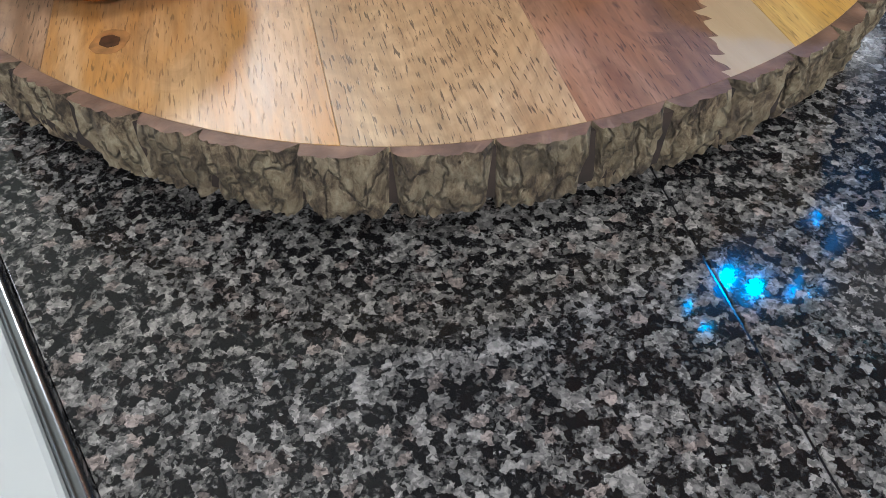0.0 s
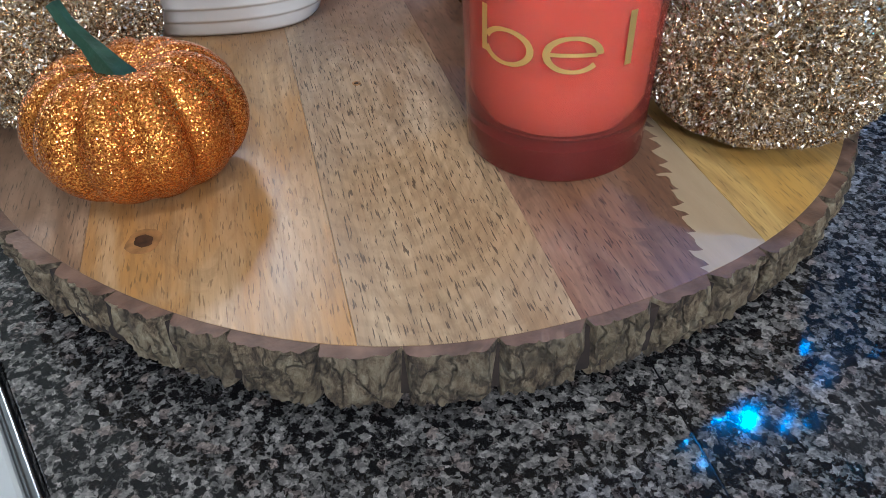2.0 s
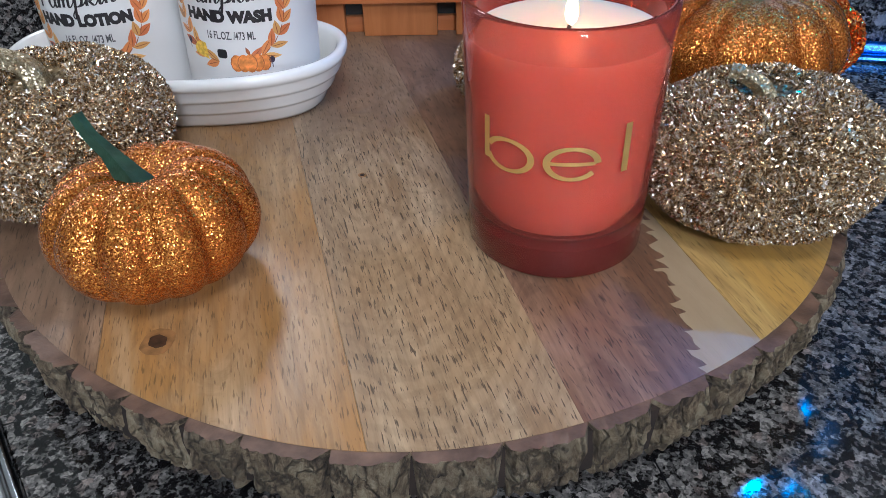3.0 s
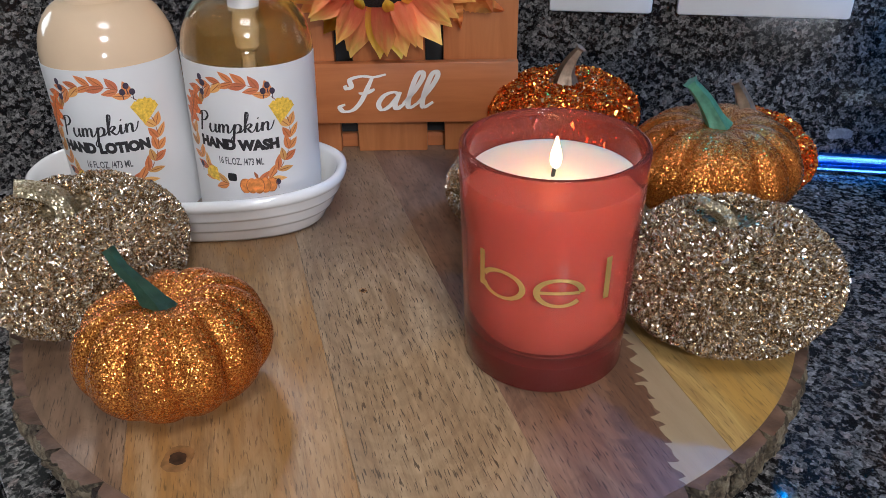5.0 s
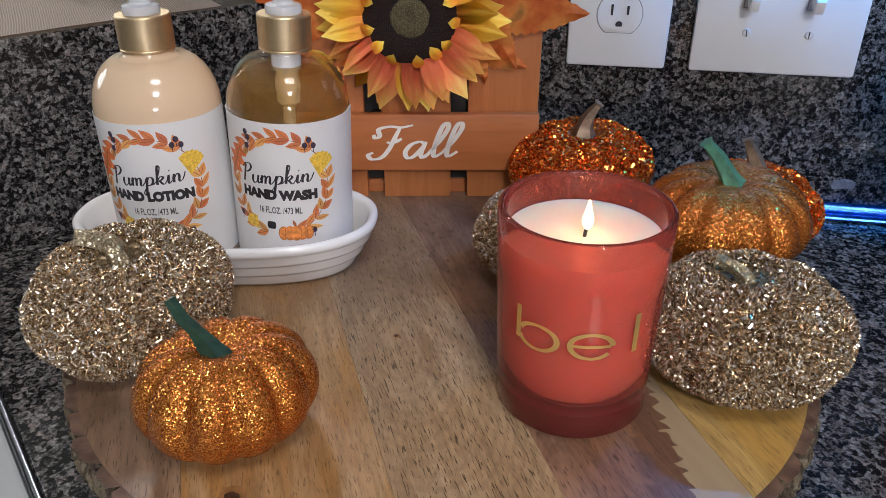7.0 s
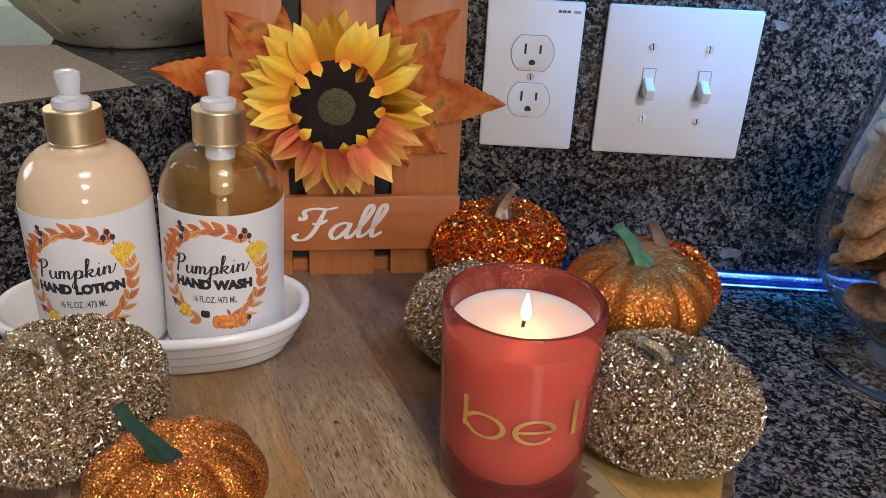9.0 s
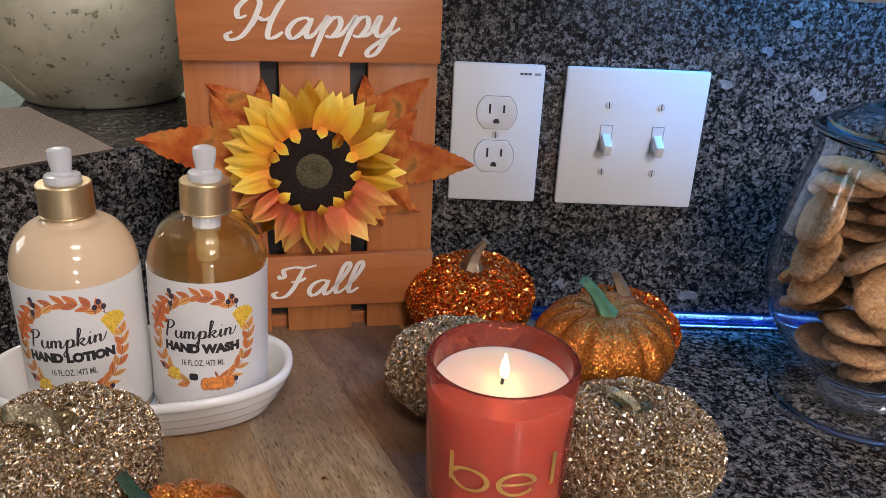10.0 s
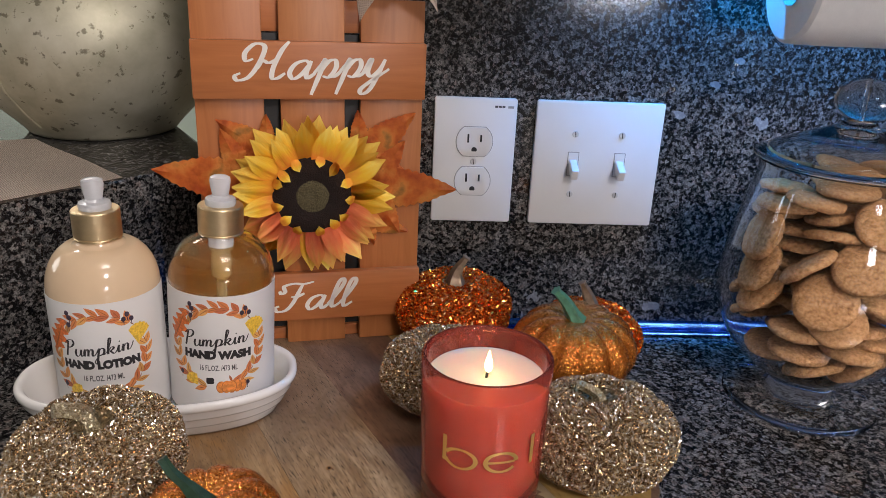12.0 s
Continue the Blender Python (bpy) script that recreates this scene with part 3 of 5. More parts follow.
cooker = thing("cooker", pose(0, 0, 0), "white enamelled cooker with a black edge trim beside the worktop", "cooker")
edge_dir, edge_out = Vector((0.748, -0.664, 0)), Vector((-0.664, -0.748, 0))
edge_start = Vector((-0.079, -0.4525, 0)) - edge_dir * 0.65
rolled, rows = bmesh.new(), []
for step in (0.0, 1.6):
    centre = edge_start + edge_dir * step + edge_out * 0.0034
    rows.append([rolled.verts.new(centre + edge_out * (-0.003 * math.cos(radians(q))) + Vector((0, 0, -0.0006 + 0.0038 * math.sin(radians(q))))) for q in range(0, 181, 12)]
                + [rolled.verts.new(centre + edge_out * 0.003 + Vector((0, 0, -0.03))), rolled.verts.new(centre - edge_out * 0.003 + Vector((0, 0, -0.03)))])
for k in range(len(rows[0])):
    rolled.faces.new((rows[0][k], rows[1][k], rows[1][(k + 1) % len(rows[0])], rows[0][(k + 1) % len(rows[0])]))
rolled.faces.new(rows[0][::-1])
rolled.faces.new(rows[1])
part("edge_trim", rolled, DARK_STEEL, cooker, "rounded dark polished metal edge", angle=1.0)
slant_bar(0.0066, 0.55, -0.9, 0.002, 0.002, ENAMEL, "body", cooker)

cupboard = thing("wall_cupboard", pose(0, 0, 0), "brown wooden wall cupboard above the worktop", "cupboard")
part("carcass", box((0.16, -0.34, 0.457), (1.3, -0.001, 1.49), 0.002), CABINET, cupboard)
part("door", box((0.165, -0.362, 0.462), (0.70, -0.341, 1.485), 0.003), CABINET, cupboard)
part("door", box((0.705, -0.362, 0.462), (1.24, -0.341, 1.485), 0.003), CABINET, cupboard)

lamp = thing("ceiling_lamp", pose(0.36, -0.95, 1.5), "square white ceiling lamp with a frosted diffuser", "lamp")
part("frame", box((-0.22, -0.22, -0.05), (0.22, 0.22, -0.001), 0.01), WHITE_PAINT, lamp)
part("diffuser", box((-0.20, -0.20, -0.062), (0.20, 0.20, -0.0505), 0.004), LAMP_FACE, lamp)
# unseen housings for the two added lamps
copy_thing(lamp, pose(0.90, -2.05, 1.5))
copy_thing(lamp, pose(-0.95, 1.10, 1.5))


# framed glowing panel that stands for the unseen south lamp
window_1 = tagged(new("window_1"), "small white framed bright panel standing for an unseen lamp", "window", kind="structure")
part("pane", box((0.77, -2.598, 0.28), (1.07, -2.594, 0.44)), LAMP_PANE, window_1, soft=False)
for lo, hi in (((0.74, -2.599, 0.25), (1.10, -2.57, 0.28)), ((0.74, -2.599, 0.44), (1.10, -2.57, 0.47)), ((0.74, -2.599, 0.28), (0.77, -2.57, 0.44)), ((1.07, -2.599, 0.28), (1.10, -2.57, 0.44))):
    part("window_frame", box(lo, hi, 0.003), WHITE_PAINT, window_1)


# ---- wall plates ----
def ring_outline(w, h, cut, n=40):
    """The round receptacle face with flattened top and bottom."""
    out = []
    for i in range(n):
        t = 2 * math.pi * i / n
        out.append((w * math.cos(t), max(-cut, min(cut, h * math.sin(t)))))
    return out


def upright(bm):
    """Turns what was drawn in xy into the xz plane, facing -y."""
    for v in bm.verts:
        v.co = Vector((v.co.x, -v.co.z, v.co.y))
    return bm


def plate_body(w, h, parent):
    part("plate", box((-w / 2, -0.0055, 0), (w / 2, 0, h), 0.0024), PLATE, parent)


def screw(x, z, y, parent, turn):
    s = part("screw", upright(lathe([(0.0032, y), (0.0032, y + 0.0006), (0.0025, y + 0.0011)], 20, cx=0, cy=0)), SCREW, parent)
    s.location = (x, 0, z)
    g = part("slot", box((-0.0027, -y - 0.0014, -0.0004), (0.0027, -y - 0.0009, 0.0004)), SLOT, s)
    g.rotation_euler[1] = radians(turn)
    return s


def outlet(x, z):
    t = thing("power_outlet", pose(x, -0.0005, z), "white duplex power outlet in a smooth white wall plate", "outlet")
    plate_body(0.0794, 0.1238, t)
    for cz in (0.0423, 0.0815):
        part("rim", upright(prism([(px, py + cz) for px, py in ring_outline(0.0182, 0.0182, 0.0148)], 0.0054, 0.0058)), GREY_LINE, t)
        face = part("receptacle", upright(prism([(px, py + cz) for px, py in ring_outline(0.0174, 0.0174, 0.0141)], 0.0054, 0.0070, 0.0005)), PLATE, t)
        for dx, hh in ((-0.0062, 0.0042), (0.0062, 0.0034)):
            part("slot", box((dx - 0.0009, -0.0074, cz + 0.0035 - hh), (dx + 0.0009, -0.0069, cz + 0.0035 + hh)), SLOT, face)
        part("ground_hole", upright(prism([(0.0027 * math.cos(k * math.pi / 10), cz - 0.0078 + 0.0027 * max(-0.55, math.sin(k * math.pi / 10))) for k in range(20)], 0.0069, 0.0074)), SLOT, face)
    screw(0, 0.0619, 0.0054, t, 80)
    for i in range(3):
        part("printed_mark", box((0.018 + i * 0.0035, -0.00565, 0.1148), (0.0208 + i * 0.0035, -0.0054, 0.1168)), INK_GREY, t)
    part("printed_mark", box((0.0305, -0.00565, 0.1145), (0.0362, -0.0054, 0.1168)), GREY_LINE, t)
    return t


def switches(x, z):
    t = thing("light_switch", pose(x, -0.0005, z), "white double toggle light switch in a smooth wall plate", "switch")
    plate_body(0.1255, 0.1238, t)
    for cx in (-0.023, 0.023):
        part("recess", box((cx - 0.0056, -0.0058, 0.0505), (cx + 0.0056, -0.0054, 0.0745)), GREY_LINE, t)
        part("collar", box((cx - 0.0048, -0.0063, 0.0512), (cx + 0.0048, -0.0056, 0.0738)), PLATE, t)
        lever = part("toggle", box((-0.0036, -0.0165, -0.0055), (0.0036, 0.002, 0.0055), 0.0012), PLATE, t)
        lever.location, lever.rotation_euler = (cx, -0.0055, 0.0612), (radians(24), 0, 0)
        for sz, turn in ((0.0920, 82), (0.0318, 86)):
            screw(cx, sz, 0.0054, t, turn + 6 * (cx > 0))
    return t


outlet(0.2 - 0.0185 - 0.0397, 0.119)
switches(0.2 + 0.06275, 0.119)

# ---- wood slice board ----
BOARD = (0.047, -0.262)
TURN = math.degrees(math.atan2(0.45, 0.893))
board = thing("wood_slice_board", pose(BOARD[0], BOARD[1], 0.0, 0, 0, TURN), "round mango wood serving board with a rough bark rim", "serving board")
TOP, R_WOOD = 0.044, 0.2045


def rim_radius(t):
    return R_WOOD + 0.0016 * math.sin(3 * t + 0.6) + 0.0011 * math.sin(7 * t + 2.0)


cuts = [-0.3, -0.1495, -0.063, 0.0065, 0.0822, 0.156, 0.3]
for k in range(6):
    x0, x1 = cuts[k] + 0.00004, cuts[k + 1] - 0.00004
    pts = []
    for i in range(400):
        t = 2 * math.pi * i / 400
        r = rim_radius(t)
        x, y = r * math.cos(t), r * math.sin(t)
        if x0 <= x <= x1:
            pts.append((x, y))
    def edge(xv, sign):
        return (xv, sign * math.sqrt(max(0.0, rim_radius(math.atan2(sign * math.sqrt(max(0, R_WOOD ** 2 - xv * xv)), xv)) ** 2 - xv * xv)))
    if x0 > -R_WOOD:
        pts += [edge(x0, 1), edge(x0, -1)]
    if x1 < R_WOOD:
        pts += [edge(x1, 1), edge(x1, -1)]
    cx = sum(p[0] for p in pts) / len(pts)
    pts.sort(key=lambda p: math.atan2(p[1], p[0] - cx))
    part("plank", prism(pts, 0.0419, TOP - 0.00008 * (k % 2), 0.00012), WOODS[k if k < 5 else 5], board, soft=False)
# knots
def knot(lx, ly, r):
    k = part("knot", lathe([(r * 1.5, TOP - 0.001), (r * 1.5, TOP + 0.0001), (r * 1.1, TOP + 0.00022), (r * 0.9, TOP + 0.00012)], 20, sx=1.0, sy=1.15), KNOT_RIM, board)
    h = part("core", lathe([(r * 0.8, TOP - 0.001), (r * 0.8, TOP + 0.00025), (r * 0.6, TOP + 0.0003)], 16, sx=1.0, sy=1.1), KNOT_DARK, k)
    k.location = h.location = (0, 0, 0)
    for ob in (k, h):
        for v in ob.data.vertices:
            v.co.x += lx + 0.0006 * math.sin(9 * v.co.y * 1000)
            v.co.y += ly


def to_board(x, y):
    q = Matrix.Rotation(-radians(TURN), 2) @ Vector((x - BOARD[0], y - BOARD[1]))
    return q.x, q.y


knot(*to_board(-0.011, -0.433), 0.0042)
knot(*to_board(0.029, -0.306), 0.0013)
# bark: one piece after another round the rim, with open cracks between
rng = random.Random(4)
LOW = 0.0175
ang, edges = 0.0, []
while ang < 2 * math.pi - 0.07:
    w = rng.uniform(0.085, 0.15)
    edges.append((ang, min(ang + w, 2 * math.pi)))
    ang += w
for t0, t1 in edges:
    bm = bmesh.new()
    crack = rng.uniform(0.0026, 0.0052) / R_WOOD
    nu, nv = 32, 14
    push = rng.uniform(-0.0006, 0.0008)
    lean = rng.uniform(-0.003, 0.003)
    seed = rng.uniform(0, 50)
    rows = []
    for j in range(nv + 1):
        f = j / nv
        row = []
        for i in range(nu + 1):
            u = i / nu
            z = LOW + (TOP + 0.0004 - LOW) * f
            t = t0 + crack * (0.4 + 0.6 * math.sin(3 * f + seed)) * 0.5 + (t1 - t0 - crack) * u + lean * (f - 0.5) / R_WOOD
            bulge = 0.0068 - 0.0035 * (1 - f) ** 2 - 0.0010 * max(0, f - 0.9) / 0.1
            rough = noise.noise(Vector((t * 26 + seed, z * 70, 0.3))) * 0.0014 + noise.noise(Vector((t * 75, z * 190, seed))) * 0.0018 - 0.0016 * max(0.0, 0.25 - abs(noise.noise(Vector((t * 60, z * 60, seed + 7))))) / 0.25 + noise.noise(Vector((t * 190, z * 600, seed))) * 0.0010
            corner = -0.0011 * (abs(2 * u - 1) ** 30)
            if j == 0:
                z += 0.0045 * abs(noise.noise(Vector((t * 30, seed, 0))))
            r = rim_radius(t) + bulge + rough * (0.45 if j == nv else 1.0) + corner + push
            row.append(bm.verts.new((r * math.cos(t), r * math.sin(t), z + (0.0009 * noise.noise(Vector((t * 40, 2.0, seed))) if j == nv else 0))))
        rows.append(row)
    inner = []
    for i in range(nu + 1):
        t = t0 + (t1 - t0) * i / nu
        inner.append(bm.verts.new(((rim_radius(t) - 0.0002) * math.cos(t), (rim_radius(t) - 0.0002) * math.sin(t), TOP - 0.0003)))
    under = [bm.verts.new(((rim_radius(t0 + (t1 - t0) * i / nu) - 0.004) * math.cos(t0 + (t1 - t0) * i / nu), (rim_radius(t0 + (t1 - t0) * i / nu) - 0.004) * math.sin(t0 + (t1 - t0) * i / nu), LOW + 0.002)) for i in range(nu + 1)]
    for ra, rb in zip(rows, rows[1:]):
        for i in range(nu):
            bm.faces.new((ra[i], ra[i + 1], rb[i + 1], rb[i]))
    tops = []
    for i in range(nu):
        tops.append(bm.faces.new((rows[-1][i], rows[-1][i + 1], inner[i + 1], inner[i])))
        bm.faces.new((under[i], under[i + 1], rows[0][i + 1], rows[0][i]))
    for f in tops:
        f.material_index = 1
    bm.faces.new([r[0] for r in rows] + [inner[0], under[0]])
    bm.faces.new([r[-1] for r in rows][::-1] + [under[-1], inner[-1]])
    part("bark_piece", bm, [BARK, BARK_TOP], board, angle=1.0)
# dark ring that fills the gaps between the bark pieces with painted shade
part("core_ring", lathe([(0.10, LOW + 0.0005), (0.200, LOW + 0.0005), (0.2070, LOW + 0.004), (0.2072, 0.0415), (0.196, 0.0418)], 96), CRACK_SHADE, board)
for k in range(4):
    q = radians(45 + 90 * k)
    part("foot", lathe([(0.012, 0.0), (0.013, 0.001), (0.014, LOW + 0.0005)], 24, cx=0.13 * math.cos(q), cy=0.13 * math.sin(q)), BLACK_TRIM, board)


# ---- candle ----
def candle(x, y):
    t = thing("candle", pose(x, y, TOP + 0.0004, 0, 0, 0), "burning cream candle in a red glass tumbler with gold letters", "candle")
    h, rb, rt = 0.1035, 0.0362, 0.0388
    def rad(z):
        return rb + (rt - rb) * z / h
    floor_z = 0.0165
    glass = [(0.030, 0.0), (rad(0.001) - 0.0022, 0.0003), (rad(0.003), 0.0028)]
    glass += [(rad(z), z) for z in (floor_z, 0.03, 0.05, 0.07, 0.09, h - 0.0015)]
    glass += [(rt - 0.0007, h - 0.0003), (rt - 0.0017, h), (rt - 0.0028, h - 0.0005)]
    glass += [(rad(z) - 0.0034, z) for z in (h - 0.003, 0.0905)] + [(rad(z) - 0.0022, z) for z in (0.087, 0.07, 0.05, 0.03, floor_z + 0.004)]
    glass += [(rad(floor_z) - 0.006, floor_z)]
    g = part("tumbler", lathe(glass, 72), CANDLE_GLASS, t, "red tinted glass tumbler", angle=0.9)
    g.visible_shadow = False
    part("glass_base", lathe([(0.028, 0.0006), (rad(0.002) - 0.0022, 0.0010), (rad(0.004) - 0.0012, 0.0036), (rad(0.0135) - 0.0012, 0.0146), (rad(0.0135) - 0.005, 0.0161), (0.004, 0.0162)], 64), CANDLE_BASE, t, "thick dark red glass base", angle=0.9)
    wz = 0.0895
    wax = [(rad(floor_z) - 0.0066, floor_z + 0.0006)] + [(rad(z) - 0.0025, z) for z in (floor_z + 0.005, 0.04, 0.06, 0.080, 0.0865)] + [(rad(wz) - 0.0038, wz)]
    wax += [(rad(wz) - 0.006, wz - 0.0008), (0.02, wz - 0.0016), (0.004, wz - 0.0019)]
    part("wax", lathe(wax, 64), WAX, t, "cream wax with a melted pool", angle=0.9)
    part("wick", tube([Vector((0, 0, wz - 0.003)), Vector((0.0004, 0, wz + 0.0005)), Vector((0.001, 0, wz + 0.0030))], [0.0009, 0.0009, 0.0007], 8), SLOT, t)
    fl = [(0.0004, 0.0), (0.0019, 0.0018), (0.0026, 0.0042), (0.0024, 0.0075), (0.0013, 0.0115), (0.0004, 0.0155)]
    f = part("flame", lathe([(r * 0.95, wz + 0.0014 + z * 0.92) for r, z in fl], 20), FLAME, t, "yellow candle flame")
    f.location = (0.001, 0, 0)
    # gold marks printed round the glass: three plain strokes and rings
    def on_glass(px, pz):
        r = rad(pz) + 0.00025
        a = -math.pi / 2 + px / r + MARK_TURN
        return Vector((r * math.cos(a), r * math.sin(a), pz))
    MARK_TURN = -0.09
    def band(points, width, closed=False):
        bm = bmesh.new()
        n = len(points)
        rows = []
        for i, p in enumerate(points):
            q0, q1 = (points[(i - 1) % n], points[(i + 1) % n]) if closed else (points[max(i - 1, 0)], points[min(i + 1, n - 1)])
            d = Vector((q1[0] - q0[0], q1[1] - q0[1])).normalized()
            nx, nz = -d.y, d.x
            w = width * (0.55 + 0.45 * abs(d.y)) / 2
            rows.append((bm.verts.new(on_glass(p[0] + nx * w, p[1] + nz * w)), bm.verts.new(on_glass(p[0] - nx * w, p[1] - nz * w))))
        for i in range(n if closed else n - 1):
            a, b = rows[i], rows[(i + 1) % n]
            bm.faces.new((a[0], a[1], b[1], b[0]))
        part("gold_mark", bm, GOLD_FOIL, t)
    base = 0.0545
    def ring(cx, a0=0.0, a1=360.0, rx=0.0092, rz=0.0062):
        return [(cx + rx * math.cos(radians(a0 + (a1 - a0) * i / 40)), base + rz * math.sin(radians(a0 + (a1 - a0) * i / 40))) for i in range(41)]
    band([(-0.0235, base - 0.004 + i * 0.0017) for i in range(11)], 0.0026)
    band(ring(-0.0135, 160, -165), 0.0026)
    band(ring(0.0105, 0, 325), 0.0026)
    band([(0.0020 + i * 0.0021, base) for i in range(9)], 0.0026)
    band([(0.0310, base - 0.006 + i * 0.0018) for i in range(12)], 0.0028)
    return t


candle(0.125, -0.337)


# ---- pumpkins ----
class PumpkinShape:
    def __init__(self, r, h, lobes, depth, dip, seed):
        self.r, self.h, self.lobes, self.depth, self.dip, self.seed = r, h, lobes, depth, dip, seed

    def at(self, v, t):
        """The point at v (0 bottom to 1 top) and turn t."""
        p = math.pi * v
        s = math.sin(p) ** 0.82
        rho = self.r * s * (1 + 0.03 * math.sin(2 * t + self.seed))
        groove = abs(math.sin(self.lobes * t / 2 + self.seed))
        rho *= 1 - self.depth * (1 - groove) ** 1.6 * (0.35 + 0.65 * math.sin(p))
        z = self.h * (0.5 - 0.5 * math.cos(p))
        k = rho / self.r
        z -= self.dip * math.exp(-(k / 0.34) ** 2) if v > 0.5 else 0
        z -= self.h * 0.05 * (1 - groove) ** 2 * math.sin(p) * (v > 0.5)
        z += self.h * 0.06 * math.exp(-(k / 0.4) ** 2) if v < 0.5 else 0
        return Vector((rho * math.cos(t), rho * math.sin(t), z))

    def body(self, nt=96, nv=36):
        bm = bmesh.new()
        rings = [[bm.verts.new(self.at(j / nv, 2 * math.pi * i / nt)) for i in range(nt)] for j in range(1, nv)]
        for a, b in zip(rings, rings[1:]):
            for i in range(nt):
                bm.faces.new((a[i], a[(i + 1) % nt], b[(i + 1) % nt], b[i]))
        bm.faces.new(rings[0][::-1])
        bm.faces.new(rings[-1])
        return bm

    def flakes(self, count, length, width, rnd, name, material, parent, lift=0.0006, spike=1.5):
        verts, faces = [], []
        for _ in range(count):
            v = math.acos(1 - 2 * rnd.uniform(0.015, 0.992)) / math.pi
            t = rnd.uniform(0, 2 * math.pi)
            p = self.at(v, t)
            n = (self.at(v, t + 0.02) - p).cross(self.at(min(v + 0.01, 0.999), t) - p)
            n = n.normalized() if n.length > 0 else Vector((0, 0, 1))
            base_n = n
            n = (n + 1.9 * Vector((rnd.gauss(0, 0.5), rnd.gauss(0, 0.5), rnd.gauss(0, 0.5)))).normalized()
            a = n.orthogonal().normalized()
            turn = rnd.uniform(0, 6.28)
            b = n.cross(a)
            a = a * math.cos(turn) + b * math.sin(turn)
            a = (a + base_n * rnd.uniform(-0.2, spike)).normalized()
            b = n.cross(a).normalized()
            n = a.cross(b)
            la, wb = a * length * rnd.uniform(0.45, 1.2) / 2, b * width * rnd.uniform(0.6, 1.25) / 2
            c = p + base_n * (lift * rnd.uniform(0.2, 2.2))
            th = n * 0.00009
            k = len(verts)
            for s in (-th, th):
                verts += [c - la - wb + s, c + la - wb + s, c + la + wb + s, c - la + wb + s]
            faces += [(k, k + 3, k + 2, k + 1), (k + 4, k + 5, k + 6, k + 7), (k, k + 1, k + 5, k + 4), (k + 2, k + 3, k + 7, k + 6)]
        me = bpy.data.meshes.new(name)
        me.from_pydata([tuple(v) for v in verts], [], faces)
        me.materials.append(material)
        ob = new(name, me)
        ob.parent = parent
        return tagged(ob, kind="stuff")


def stem(points, radii, material, parent, label=""):
    pts = curve_points(points, 6)
    rs = [radii[min(int(i / 6), len(radii) - 2)] * (1 - (i % 6) / 6) + radii[min(int(i / 6) + 1, len(radii) - 1)] * ((i % 6) / 6) for i in range(len(pts))]
    return part("stem", tube(pts, rs, 20, 5, 0.14), material, parent, label)


def pumpkin(m, label, shape, material, stem_points, stem_radii, stem_material, stem_label, flakes=0, flake_material_=None, length=0.0029, width=0.00072, seed=1, spike=1.6):
    t = thing("pumpkin", m, label, "decorative pumpkin", "glitter pumpkins on the board")
    part("body", shape.body(), material, t, angle=2.0)
    if flakes:
        shape.flakes(flakes, length, width, random.Random(seed), "tinsel_coat", flake_material_, t, spike=spike)
    stem(stem_points, stem_radii, stem_material, t, stem_label)
    return t


G_L = "champagne gold pumpkin covered in metallic flakes"
pumpkin(pose(-0.0265, -0.3955, TOP - 0.001, -3, 0, 10), "small orange pumpkin with fine glitter and a green stem", PumpkinShape(0.0400, 0.055, 11, 0.12, 0.009, 0.4), ORANGE_GLITTER,
        [(-0.002, -0.004, 0.0435), (-0.004, -0.003, 0.0490), (-0.011, 0.001, 0.0560), (-0.017, 0.003, 0.062), (-0.0215, 0.005, 0.0695)], [0.0088, 0.0048, 0.0029, 0.0026, 0.0024], STEM_GREEN, "dark green curved stem")
pumpkin(pose(-0.105, -0.336, TOP - 0.001, 4, -3, 40), G_L, PumpkinShape(0.0500, 0.064, 8, 0.07, 0.010, 1.1), CHAMPAGNE_GLITTER,
        [(0, 0, 0.050), (-0.002, 0.002, 0.062), (-0.010, 0.003, 0.069), (-0.018, 0.004, 0.072)], [0.007, 0.005, 0.0042, 0.0038], STEM_GLITTER, "champagne glitter stem", 66000, GOLD_FLAKE, seed=2)
pumpkin(pose(0.209, -0.309, TOP - 0.001, -4, 5, 100), G_L, PumpkinShape(0.0490, 0.063, 8, 0.07, 0.008, 0.3), CHAMPAGNE_GLITTER,
        [(0, 0, 0.052), (0.001, 0.001, 0.059), (0.004, 0.008, 0.064), (0.006, 0.013, 0.0655)], [0.0055, 0.0036, 0.003, 0.0028], STEM_GLITTER, "champagne glitter stem", 66000, GOLD_FLAKE, seed=3)
pumpkin(pose(0.107, -0.217, TOP - 0.001, 3, 0, 10), G_L, PumpkinShape(0.046, 0.054, 8, 0.07, 0.008, 0.9), CHAMPAGNE_GLITTER,
        [(0, 0, 0.044), (0.001, 0.001, 0.050), (0.004, 0.004, 0.054)], [0.007, 0.005, 0.004], STEM_GLITTER, "champagne glitter stem", 34000, GOLD_FLAKE, seed=4)
pumpkin(pose(0.211, -0.197, TOP + 0.007, 3, 0, 0), "small orange pumpkin with fine glitter and a light green stem", PumpkinShape(0.0500, 0.061, 12, 0.12, 0.007, 0.2), ORANGE_GLITTER,
        [(0, 0, 0.052), (-0.003, 0.0, 0.0585), (-0.010, 0.001, 0.069), (-0.019, 0.001, 0.079)], [0.0080, 0.0050, 0.0040, 0.0028], STEM_TEAL, "light green curved stem")
